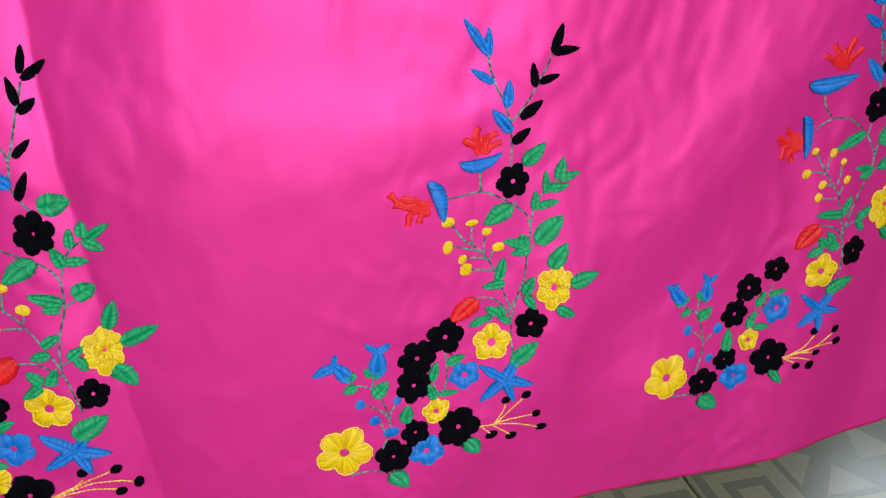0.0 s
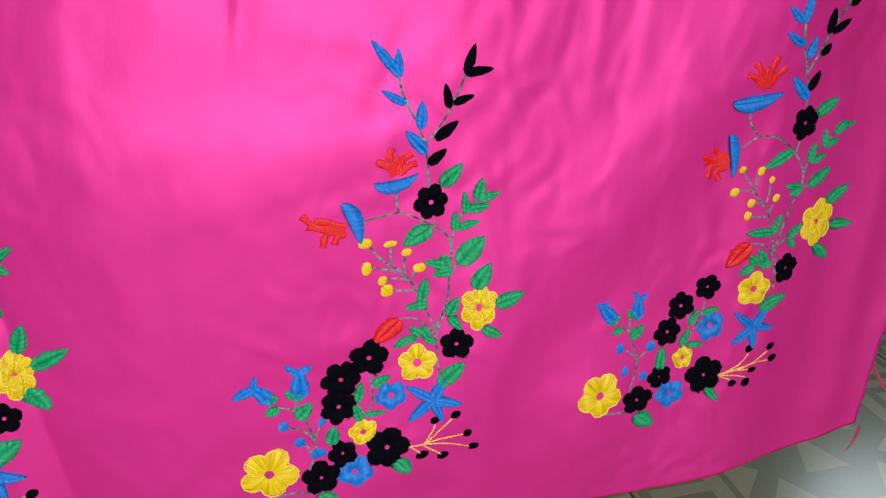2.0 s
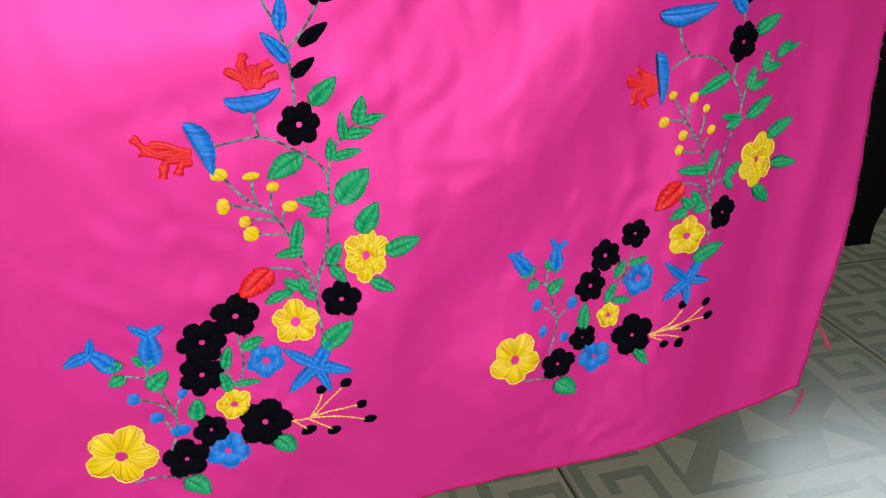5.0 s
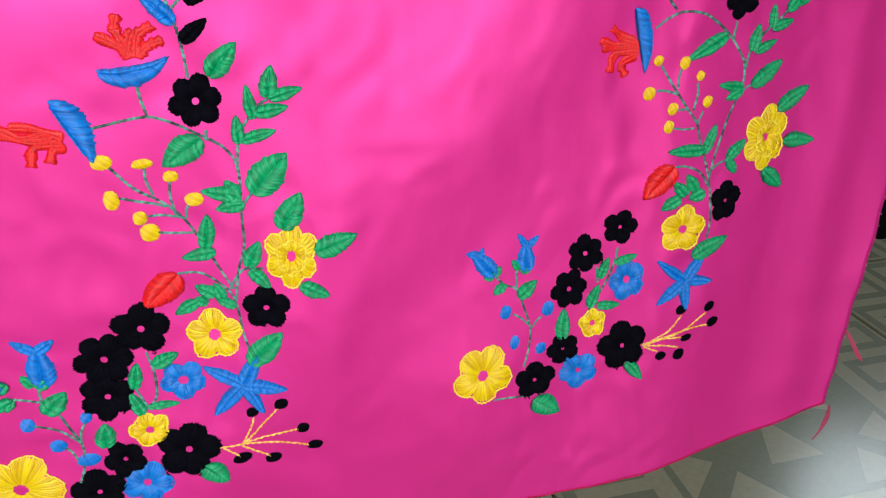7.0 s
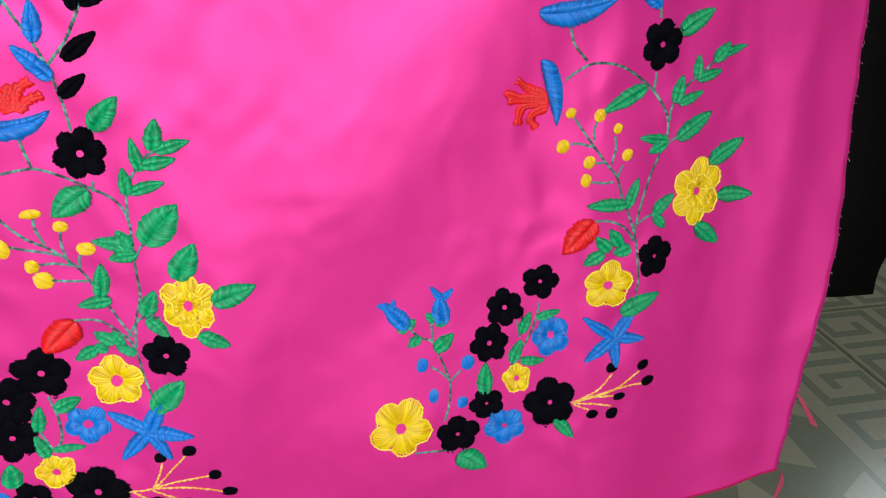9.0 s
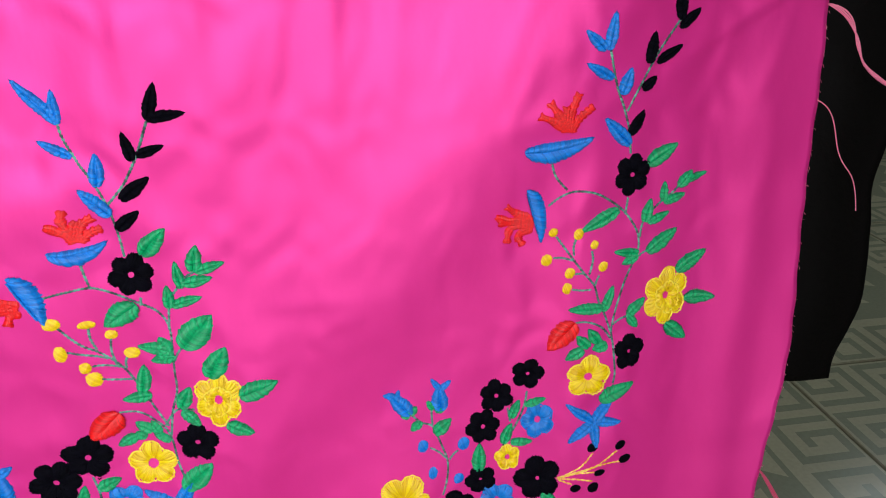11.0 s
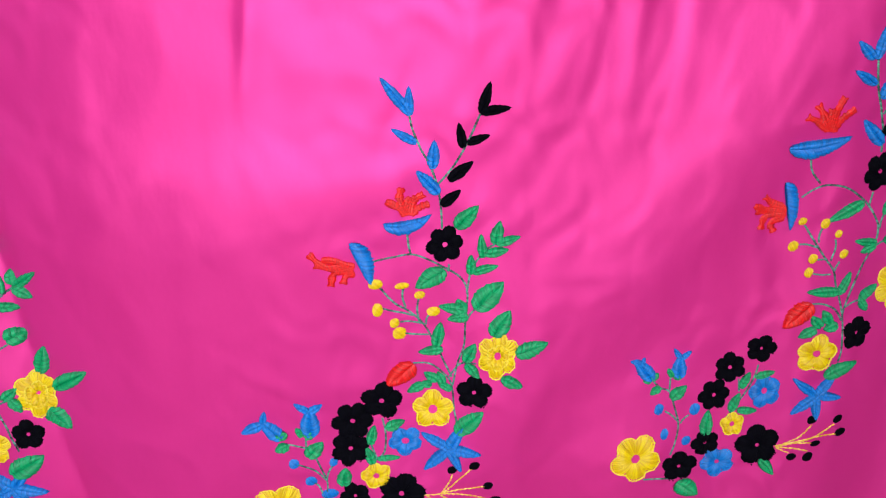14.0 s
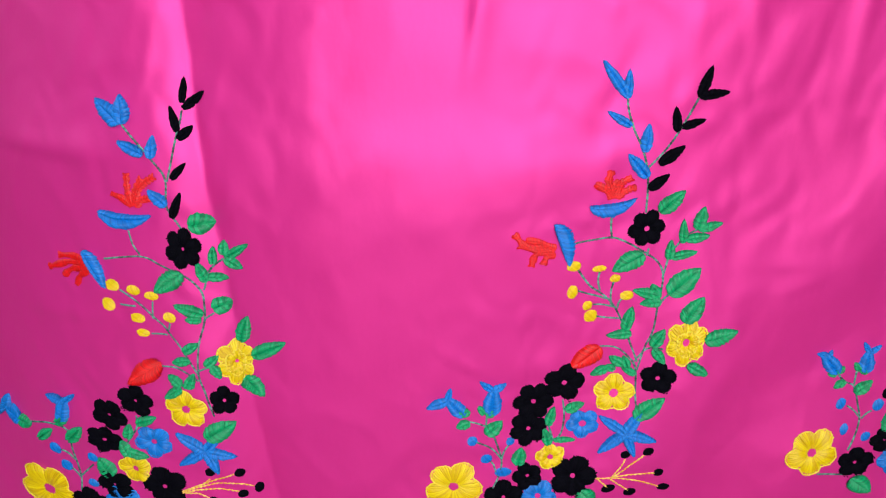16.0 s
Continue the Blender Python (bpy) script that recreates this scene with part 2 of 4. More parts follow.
def hem(x):
    """Height of the lower edge above the floor."""
    return 0.05 + 0.2 * bend(x - 0.15) + 0.23 * bend(x - 0.355) + 0.0012 * math.sin(40 * x)


def on_cloth(x, z, h):
    """The point h metres in front of the cloth."""
    e = 0.002
    y = drape(x, z)
    n = Vector((drape(x + e, z) - y, -e, drape(x, z + e) - y)).normalized()
    return Vector((x, y, z)) + n * h


def edge_shift(z):
    """How far the raw eastern edge strays from a straight upright."""
    return 0.0004 * math.sin(z * 190) + 0.0016 * math.sin(z * 21 + 1.0) * math.sin(z * 9) - 0.003 * bell(z - 0.14, 0.1, 0.11) - 0.005 * bell(z - 0.11, 0.05, 0.05) + 0.005 * bell(z - 0.30, 0.07, 0.09)


def hem_point(x, out, up):
    """A point on the hem, out in front of it and up from it."""
    z = hem(x)
    x += edge_shift(z) * bell(x - RIGHT_EDGE, 0.03, 0.03)
    return x, drape(x, z) - out, z + up


def cloth_sheet():
    nx, nz = 420, 320
    verts, faces = [], []
    for j in range(nz + 1):
        for i in range(nx + 1):
            x = LEFT_EDGE + (RIGHT_EDGE - LEFT_EDGE) * i / nx
            low = hem(x)
            z = low + (RAIL_Z - low) * (j / nz)
            fray = edge_shift(z)
            xx = x + fray * bell(x - RIGHT_EDGE, 0.03, 0.03)
            y = drape(xx, z)
            if z > 0.80:   # the top runs up to the rail
                k = (z - 0.80) / (RAIL_Z - 0.80)
                y = y * (1 - k * k) + 0.56 * k * k
            verts.append((xx, y, z))
    for j in range(nz):
        for i in range(nx):
            a = j * (nx + 1) + i
            faces.append((a, a + 1, a + nx + 2, a + nx + 1))
    return verts, faces


cloth = tagged(link("embroidered_cloth", *cloth_sheet(), PINK),
               "bright pink satin cloth embroidered with flower sprays, hanging from a rail", "cloth")
thick = cloth.modifiers.new("thickness", "SOLIDIFY")
thick.thickness, thick.offset = 0.0006, -1


# ---- embroidery ----
class Threads:
    """Gathers stitches: each is a small rounded ridge of three rows of points."""

    def __init__(self):
        self.verts, self.faces = [], []

    def stitch(self, points, width):
        """points: (x, z, height) along the stitch, in metres."""
        base, n = len(self.verts), len(points)
        for k, (x, z, h) in enumerate(points):
            x0, z0, _ = points[max(0, k - 1)]
            x1, z1, _ = points[min(n - 1, k + 1)]
            dx, dz = x1 - x0, z1 - z0
            d = math.hypot(dx, dz) or 1e-9
            w = width * (0.55 if k in (0, n - 1) else 1.0) / 2
            sx, sz = -dz / d * w, dx / d * w
            self.verts += [on_cloth(x + sx, z + sz, h - width * 0.6), on_cloth(x, z, h), on_cloth(x - sx, z - sz, h - width * 0.6)]
        for k in range(n - 1):
            a = base + 3 * k
            self.faces += [(a, a + 3, a + 4, a + 1), (a + 1, a + 4, a + 5, a + 2)]

    def ring(self, inner, outer, height):
        """A low pad between two outlines."""
        base, n = len(self.verts), len(outer)
        for (x0, z0), (x1, z1) in zip(inner, outer):
            self.verts += [on_cloth(x0, z0, 0.0001), on_cloth((x0 + x1) / 2, (z0 + z1) / 2, height), on_cloth(x1, z1, 0.0001)]
        for k in range(n):
            a, b = base + 3 * k, base + 3 * ((k + 1) % n)
            self.faces += [(a, b, b + 1, a + 1), (a + 1, b + 1, b + 2, a + 2)]

    def fill(self, outline, height):
        """A low pad under the stitches, within an outline of (x, z)."""
        base, n = len(self.verts), len(outline)
        cx, cz = sum(p[0] for p in outline) / n, sum(p[1] for p in outline) / n
        self.verts.append(on_cloth(cx, cz, height))
        for x, z in outline:
            self.verts.append(on_cloth(x, z, 0.0001))
        self.faces += [(base, base + 1 + k, base + 1 + (k + 1) % n) for k in range(n)]


STEP = 0.0009
rnd = random.Random(4)
COLOUR_WORDS = {"green": "green", "blue": "bright blue", "yellow": "bright yellow", "black": "black", "red": "bright red", "gold": "pale gold", "stem": "grey-green"}


def curve_points(points, step):
    """Points along a smooth line through the given ones."""
    p = [points[0], *points, points[-1]]
    out = []
    for k in range(1, len(p) - 2):
        a, b, c, d = p[k - 1], p[k], p[k + 1], p[k + 2]
        n = max(1, int(math.hypot(c[0] - b[0], c[1] - b[1]) / step))
        for i in range(n):
            t = i / n
            out.append(tuple(0.5 * (2 * b[m] + (c[m] - a[m]) * t + (2 * a[m] - 5 * b[m] + 4 * c[m] - d[m]) * t * t
                                    + (3 * b[m] - a[m] - 3 * c[m] + d[m]) * t ** 3) for m in (0, 1)))
    out.append(points[-1])
    return out


class spray:
    """One embroidered spray; its stems are the mesh that carries the other pieces. Lengths in mm from its own centre."""

    def __init__(self, x, z, label):
        self.x, self.z, self.stems = x, z, []
        self.pieces, self.label = [], label

    def at(self, x, z):
        x, z = self.x + x / 1000, self.z + z / 1000
        return x, z + 0.8 * swell(x, z)

    def keep(self, name, threads, colour, label):
        self.pieces.append((name, threads, THREADS[colour], label))

    def stem(self, colour, *points):
        t = Threads()
        line = curve_points([self.at(*p) for p in points], 0.0004)
        size, n = (7, 2) if colour == "stem" else (10, 2)
        for k in range(0, len(line) - 2, size - n):
            a, b = line[k], line[min(len(line) - 1, k + size)]
            dx, dz = b[0] - a[0], b[1] - a[1]
            d = math.hypot(dx, dz) or 1e-9
            o = 0.0003 * (1 if colour == "stem" else rnd.uniform(-1.6, 1.6))
            ox, oz = -dz / d * o, dx / d * o
            t.stitch([(a[0] - ox, a[1] - oz, 0.0002), ((a[0] + b[0]) / 2, (a[1] + b[1]) / 2, 0.0013), (b[0] + ox, b[1] + oz, 0.0003)],
                     0.0019 if colour == "stem" else 0.0017)
        if colour == "stem":
            self.stems.append(t)
        else:
            self.keep("stamen", t, colour, "pale gold stitched stamen")

    def tassel(self, colour, *points):
        t = Threads()
        line = curve_points([self.at(*p) for p in points], 0.0006)
        for k in range(len(line)):
            x, z = line[k]
            x1, z1 = line[min(len(line) - 1, k + 1)]
            x0, z0 = line[max(0, k - 1)]
            along = math.atan2(z1 - z0, x1 - x0)
            fat = 0.0033 * (1 - 0.15 * k / len(line)) * (0.9 + 0.22 * math.sin(k * 0.8 + x * 900))
            for side in (-1, 1):
                a = along + side * rnd.uniform(1.0, 1.4)
                cx, cz = fat * math.cos(a), fat * math.sin(a)
                t.stitch([(x - cx * 0.4, z - cz * 0.4, 0.0008), (x + cx * 0.1, z + cz * 0.1, 0.0017), (x + cx * 0.7, z + cz * 0.7, 0.0013), (x + cx, z + cz, 0.0002)], 0.0016)
        self.keep("petal", t, colour, "knobbly red stitched petal")

    def leaf(self, colour, x0, z0, x1, z1, left, right, bow=0.0):
        (ax, az), (bx, bz) = self.at(x0, z0), self.at(x1, z1)
        length = (math.hypot(bx - ax, bz - az) or 1e-9) * 1.06
        ux, uz = (bx - ax) / length * 1.06, (bz - az) / length * 1.06
        nx, nz = -uz, ux
        slim = 0.86 if colour == "black" else 1.0
        wide = (left / 1000 * slim, right / 1000 * slim)
        high = min(0.0042, 0.0012 + 0.30 * (wide[0] + wide[1]))

        def shape(s):
            s = min(1.0, max(0.0, s))
            return s ** 0.5 * (1 - s) ** 0.85 / 0.418

        def axis(s):
            k = bow * 0.004 * s * (1 - s)
            return ax + ux * length * s + nx * k, az + uz * length * s + nz * k

        t = Threads()
        ring = []
        for side, sign in ((0, 1), (1, -1)):
            half = [(axis(k / 10)[0] + nx * sign * wide[side] * shape(k / 10) * 0.95,
                     axis(k / 10)[1] + nz * sign * wide[side] * shape(k / 10) * 0.95) for k in range(11)]
            ring += half if side == 0 else half[::-1]
        t.fill(ring, high * 0.45)
        count = max(6, int(length / STEP))
        for side, sign in ((0, 1), (1, -1)):
            if wide[side] < 0.0007:
                continue
            for k in range(count):
                s = (k + rnd.uniform(0.2, 0.8)) / count
                lean = min(0.16, 0.5 * wide[side] / length)
                root, end = max(0.0, s - lean), s
                out = wide[side] * shape(end) * rnd.uniform(0.88, 1.10)
                if out < 0.0004:
                    continue
                px, pz = axis(root)
                qx, qz = axis(end)
                qx, qz = qx + nx * sign * out, qz + nz * sign * out
                lift = high * (0.45 + 0.55 * min(1.0, out / max(1e-6, wide[side])))
                t.stitch([(px, pz, lift * 0.45), (px * 0.6 + qx * 0.4, pz * 0.6 + qz * 0.4, lift * rnd.uniform(0.94, 1.06)),
                          (px * 0.2 + qx * 0.8, pz * 0.2 + qz * 0.8, lift * 0.72), (qx, qz, 0.0002)], 0.0017)
        self.keep("leaf" if colour in ("green", "black") else "petal", t, colour, COLOUR_WORDS[colour] + " satin-stitched " + ("leaf" if colour in ("green", "black") else "petal"))

    def flower(self, colour, x, z, rx, rz, petals, turn, eye):
        cx, cz = self.at(x, z)
        rx, rz = rx / 1000, rz / 1000
        mean = (rx + rz) / 2
        if colour == "black":
            eye *= 0.58
        elif colour == "yellow" and petals >= 6:
            eye *= 0.75
        high = 0.0036 if colour == "black" else 0.0030
        t = Threads()

        def edge(a):
            c = abs(math.cos(petals * (a - radians(turn)) / 2))
            return (0.66 + 0.34 * c ** 0.5 if colour == "black" else 0.62 + 0.38 * c ** 0.5) + 0.03 * math.sin(3 * a + turn)

        def spot(a, r):
            return cx + rx * r * math.cos(a), cz + rz * r * math.sin(a)

        turns = [6.2832 * k / 48 for k in range(48)]
        t.ring([spot(a, eye + 0.04) for a in turns], [spot(a, edge(a) * 0.93) for a in turns], 0.0006)
        rows = ((1.0, high, 0.0),) if mean < 0.0125 or colour != "yellow" or petals < 6 else ((1.0, high, 0.0), (0.58, high * 1.5, 0.4))
        for size, tall, shift in rows:
            count = int(6.2832 * mean * size / (0.0010 if colour == "black" else 0.0016))
            for k in range(count):
                a = 6.2832 * (k + rnd.uniform(-0.35, 0.35)) / count
                c = abs(math.cos(petals * (a + shift - radians(turn)) / 2))
                reach = edge(a + shift) * size * rnd.uniform(0.97, 1.01)
                lift = tall * (0.30 + 0.70 * c ** 0.6)
                inner = eye + rnd.uniform(0, 0.10)
                if colour == "black":
                    inner += 0.02
                    a2 = a + rnd.uniform(-0.12, 0.12)
                    reach *= rnd.uniform(0.97, 1.0)
                else:
                    a2 = a + 0.05 * math.sin(petals * (a - radians(turn)))
                line = [(*spot(a2, inner), 0.0002), (*spot(a2, inner * 0.7 + reach * 0.3), lift * 0.85),
                        (*spot((a + a2) / 2, inner * 0.3 + reach * 0.7), lift * rnd.uniform(0.9, 1.1)), (*spot(a, reach), 0.0002)]
                t.stitch(line, 0.0021 if colour == "black" else 0.0019)
                if colour == "black" and k % 2 == 0:   # loops across the petal make the black ones fuzzy
                    r, b = rnd.uniform(inner + 0.1, reach * 0.95), rnd.uniform(0.04, 0.10)
                    t.stitch([(*spot(a - b, r * 0.97), lift * 0.8), (*spot(a, r), lift * 1.12), (*spot(a + b, r * 1.02), lift * 0.75)], 0.0011)
        self.keep("flower", t, colour, COLOUR_WORDS[colour] + " satin-stitched flower")
        if colour in ("yellow", "blue"):   # raised outline of the petals
            rim = Threads()
            for size in ([1.0, 0.58] if len(rows) > 1 else [1.0]):
                n = int(6.2832 * mean * size / 0.0027)
                lift = 0.0014 if size == 1.0 else 0.0042
                for k in range(n):
                    a, b = 6.2832 * k / n, 6.2832 * (k + 1.25) / n
                    t0, t1 = edge(a) * size, edge(b) * size
                    out = 1 + rnd.uniform(-0.03, 0.03)
                    rim.stitch([(*spot(a, t0 * 0.98), lift * 0.6), (*spot((a + b) / 2, (t0 + t1) / 2 * out), lift), (*spot(b, t1 * 0.99), lift * 0.6)], 0.0015)
            self.keep("flower_outline", rim, "pale" if colour == "yellow" else "blue", "stitched outline of the petals")

    def berry(self, colour, x, z, rx, rz):
        cx, cz = self.at(x, z)
        rx, rz = rx / 1000, rz / 1000
        t = Threads()
        t.fill([(cx + rx * 0.9 * math.cos(6.2832 * k / 14), cz + rz * 0.9 * math.sin(6.2832 * k / 14)) for k in range(14)], 0.0006)
        tilt = rnd.uniform(0.2, 1.0)
        count = max(5, int(2 * max(rx, rz) / 0.0007))
        for k in range(count):
            s = -1 + 2 * (k + 0.5) / count
            c = math.sqrt(1 - s * s) * rnd.uniform(0.95, 1.08)
            ends = []
            for e in (-c, -0.4 * c, 0.4 * c, c):
                u, v = s * math.cos(tilt) - e * math.sin(tilt), s * math.sin(tilt) + e * math.cos(tilt)
                ends.append((cx + rx * u, cz + rz * v, 0.0002 if abs(e) == c else 0.0015 * (0.5 + 0.5 * c)))
            t.stitch(ends, 0.0010)
        self.keep("bud", t, colour, COLOUR_WORDS[colour] + " satin-stitched bud")

    def sew(self):
        first = self.stems[0]
        stems = link("flower_spray", first.verts, first.faces, THREADS["stem"], cloth, self.label)
        for t in self.stems[1:]:
            link("stem", t.verts, t.faces, THREADS["stem"], stems)
        for name, t, material, label in self.pieces:
            link(name, t.verts, t.faces, material, stems, label)


LABEL_LEFT = "embroidered spray of flowers beside the sharp fold"
LABEL_CENTRE = "embroidered spray of flowers amid the cloth"
LABEL_RIGHT = "embroidered spray of flowers near the raw edge"
s = spray(-0.32, 0.21, LABEL_LEFT)
s.stem("stem", (-4.4, 149.9), (26.5, 155.2), (43.2, 149.1), (59.1, 141.2), (68, 129.6), (68.9, 118.6), (67.3, 104.1), (62.6, 87.8), (59.5, 61.5), (62.4, 43.9), (66.5, 24.3))
s.stem("stem", (59.6, 177.5), (51.8, 192.5), (53.1, 210.7), (48.5, 220.8), (32.4, 238.6), (23.3, 247.2))
s.stem("stem", (53.8, 210.7), (59.1, 229.6), (64, 256.8))
s.stem("stem", (20.4, 174.5), (22.3, 163.7), (26.7, 156.5))
s.stem("stem", (69.6, 130.4), (75.4, 146.4), (84.4, 153.7))
s.stem("stem", (5.7, 127.4), (18.2, 119.8), (34.1, 105.7), (48.6, 85.2), (59.5, 61.5))
s.stem("stem", (3.7, 115.3), (17.5, 115.8))
s.stem("stem", (31.5, 120.9), (30.9, 114.6), (30.8, 107.3))
s.stem("stem", (43.1, 104.6), (41.3, 98.6))
s.stem("stem", (26.7, 94.5), (39.5, 94.6))
s.stem("stem", (67.8, 107.8), (74.5, 111.7))
s.stem("stem", (60, 65.3), (68.7, 69.1))
s.stem("stem", (29.9, 67.5), (45.6, 66.6), (58.6, 56))
s.stem("stem", (1.7, 19), (0, 6.6), (-13.1, -13.1), (-16.8, -25.8))
s.stem("gold", (29.5, -52), (44.7, -46.1), (55.3, -37.6))
s.stem("gold", (30.6, -51.3), (52.2, -41.5), (75.2, -31.9))
s.stem("gold", (30.4, -51.9), (56.5, -42.6), (76.6, -41.6), (88.3, -46.4))
s.stem("gold", (30.3, -52.6), (56, -47), (77.1, -49.8))
s.stem("gold", (30.3, -52.6), (44, -52.7), (54.6, -57.1))
s.stem("stem", (-67.4, -70.4), (-65.5, -55.4), (-68.9, -31.8), (-71.1, -10.4), (-95.5, -11.6), (-120.9, -18.5))
s.stem("stem", (-65.5, -55.4), (-49.5, -39.6))
s.stem("stem", (-68.4, -40.4), (-75.7, -34.3), (-86.5, -33.7))
s.stem("stem", (-65.8, -56.7), (-71.7, -51.4), (-77.4, -49.6))
s.stem("stem", (-107.1, -114.4), (-88.3, -105.1), (-66.6, -99.4))
s.leaf("blue", 21.5, 247.7, 1.9, 261.9, 6.9, 6.4)
s.leaf("blue", 23.8, 247.9, 22, 265.8, 6.6, 6.5)
s.leaf("blue", 38.5, 228.7, 19.8, 236.1, 4.3, 4.3)
s.leaf("blue", 44.1, 226.8, 46.2, 241, 4.2, 3.9)
s.leaf("blue", 51.4, 194.2, 40.2, 204.6, 4.8, 4.6)
s.leaf("black", 64.1, 261.8, 65.9, 277.7, 2.8, 2.7)
s.leaf("black", 65, 258.1, 78.8, 269, 3.6, 3.7)
s.leaf("black", 61.6, 243.8, 56.6, 259.3, 3.2, 3)
s.leaf("black", 62.6, 239, 69.9, 246.5, 3.9, 3.9)
s.leaf("black", 57.1, 213, 66.3, 223.1, 3.1, 3.1)
s.leaf("black", 54.2, 185.5, 61.8, 202.8, 3.6, 3.6)
s.leaf("green", 64.8, 179.9, 80.8, 181.2, 8.3, 8.4)
s.leaf("blue", -2.4, 185.0, 37.4, 186.5, 4.5, 7.5, -4.0)
s.leaf("blue", -22.1, 153.2, -7.5, 127.3, 8.6, 1.8)
s.leaf("green", 77.4, 150.5, 77.9, 163, 2.8, 2.7)
s.leaf("green", 85.1, 157.3, 86.2, 167.6, 4.6, 4.3)
s.leaf("green", 86.4, 154.8, 104.3, 166.7, 3.5, 3.5)
s.leaf("green", 86.2, 153.9, 98.5, 148.1, 4.7, 4.5)
s.leaf("green", 71.6, 137.7, 67.4, 151.9, 4.3, 4.3)
s.leaf("green", 72.7, 141, 86.4, 138.6, 3.9, 3.9)
s.leaf("green", 56.1, 144.3, 35.1, 129.1, 7.5, 7.4)
s.leaf("green", 67.1, 111.8, 48.2, 119.1, 4.9, 4.7)
s.leaf("green", 65.3, 107.2, 54.8, 107.8, 3.5, 3.4)
s.leaf("green", 74.6, 115.8, 86.6, 120.3, 7.4, 7.6)
s.leaf("green", 51.1, 81.7, 61.9, 88.3, 4, 4.1)
s.leaf("green", 54.3, 74.4, 40.7, 71.5, 4, 4)
s.leaf("green", 65.7, 69.9, 74.6, 77.6, 3.9, 4)
s.leaf("green", 70.2, 69.5, 74.3, 57.7, 4.1, 4)
s.leaf("red", 30.8, 69.9, 0.6, 47.7, 8.9, 8.8)
s.leaf("green", 45.3, 52.2, 35.9, 60.2, 5.5, 4.9)
s.leaf("green", 44.7, 49.2, 30.2, 39.3, 4.4, 4.1)
s.leaf("green", 49.4, 50.5, 56, 62.5, 3.9, 3.9)
s.leaf("green", 54.9, 52.7, 46.1, 51.8, 3.4, 3.6)
s.leaf("green", 89.4, 87.2, 97.7, 108.5, 6.1, 5.8)
s.leaf("green", 97.9, 75, 124.5, 89.5, 6, 6)
s.leaf("green", 90.4, 56.1, 102.9, 39.8, 8.7, 7.8)
s.leaf("green", 58.1, 3.9, 80.4, 17.8, 8.8, 9)
s.leaf("blue", 55.1, -9.3, 33.3, 5.3, 5.6, 5.9)
s.leaf("blue", 55.1, -9.3, 68.7, 7.4, 4.2, 4.3)
s.leaf("blue", 55.1, -9.3, 78.2, -15, 5.2, 4.9)
s.leaf("blue", 55.1, -9.3, 63.1, -31.1, 5.4, 5.2)
s.leaf("blue", 55.1, -9.3, 32.1, -25.3, 4.9, 4.6)
s.leaf("green", 1.9, 12, 18.2, 19.2, 4.8, 4.7)
s.leaf("green", -9, -3.7, -5.9, 8.9, 5, 4.5)
s.leaf("green", -10.4, -20.7, -16.9, -8.5, 6.1, 6.1)
s.leaf("green", -10.5, -16.7, 6.3, -20.3, 4.4, 4.9)
s.leaf("green", -31.1, -45.8, -41.2, -30.5, 10.2, 9.7)
s.leaf("green", -68, -99.9, -53.4, -112.6, 9.8, 10.5)
s.leaf("green", -70, -19.9, -53.9, -3.9, 6, 6)
s.leaf("green", -105.8, -28.4, -90, -16.4, 4.6, 4.6)
s.leaf("blue", -74.4, -1.7, -67.1, 20.1, 7.4, 7.2)
s.leaf("blue", -67.8, 16.9, -56.4, 25.6, 2.6, 2.6)
s.leaf("blue", -67.8, 16.9, -88.2, 17.4, 4.4, 4.3)
s.leaf("blue", -127, -18.9, -149.4, -12.5, 9.0, 9.0)
s.leaf("blue", -148.3, -14.2, -178.1, -32.5, 3.8, 3.8)
s.leaf("blue", -148.3, -14.2, -140.8, 0.1, 5.4, 5.5)
s.leaf("green", -81.7, -6.2, -67, 2, 4, 4.5)
s.leaf("green", -128.6, -19, -114.7, -18.4, 7, 6.8)
s.tassel("red", (25, 192.2), (18.3, 197.2), (11.1, 199.6))
s.tassel("red", (25.9, 192.3), (23.8, 202.8), (24.1, 214.3))
s.tassel("red", (27.9, 193.2), (33.4, 205.6), (45, 214.1))
s.tassel("red", (28.6, 192.5), (33.8, 196.9), (39.3, 198.8))
s.tassel("red", (26.7, 193.9), (29.8, 203.3), (35.1, 211.7))
s.tassel("red", (-18.5, 143.1), (-36.2, 142.6), (-58, 135.2))
s.tassel("red", (-19.3, 144.6), (-32.3, 147.6), (-46.2, 146.2))
s.tassel("red", (-17.9, 140.6), (-27.4, 134), (-33.7, 125.4))
s.tassel("red", (-18.8, 141.3), (-34.7, 137.6), (-44.2, 131.2))
s.flower("black", 59.2, 162.5, 13.6, 16.5, 6, 15, 0.06)
s.flower("yellow", 85.8, 70.6, 13.3, 19.3, 6, 25, 0.08)
s.flower("black", 74.8, 38, 11.4, 13.6, 5, 15, 0.13)
s.flower("yellow", 45.3, 29.8, 17, 17.3, 5, 90, 0.16)
s.flower("black", 4, 33.2, 16.8, 14.8, 5, 80, 0.09)
s.flower("black", -23.8, 14.7, 17.6, 15.4, 5, 60, 0.10)
s.flower("black", -32.7, -10.5, 18, 12.5, 6, 20, 0.12)
s.flower("blue", 13.4, -4.5, 15.7, 14.9, 5, 50, 0.12)
s.flower("yellow", -7.5, -34, 15.6, 14.8, 5, 30, 0.14)
s.flower("black", -30.5, -54.9, 18, 16.4, 5, 40, 0.10)
s.flower("black", 16.7, -47.6, 20.4, 20.9, 5, 100, 0.10)
s.flower("black", -58.2, -82.9, 21.4, 18.7, 5, 20, 0.09)
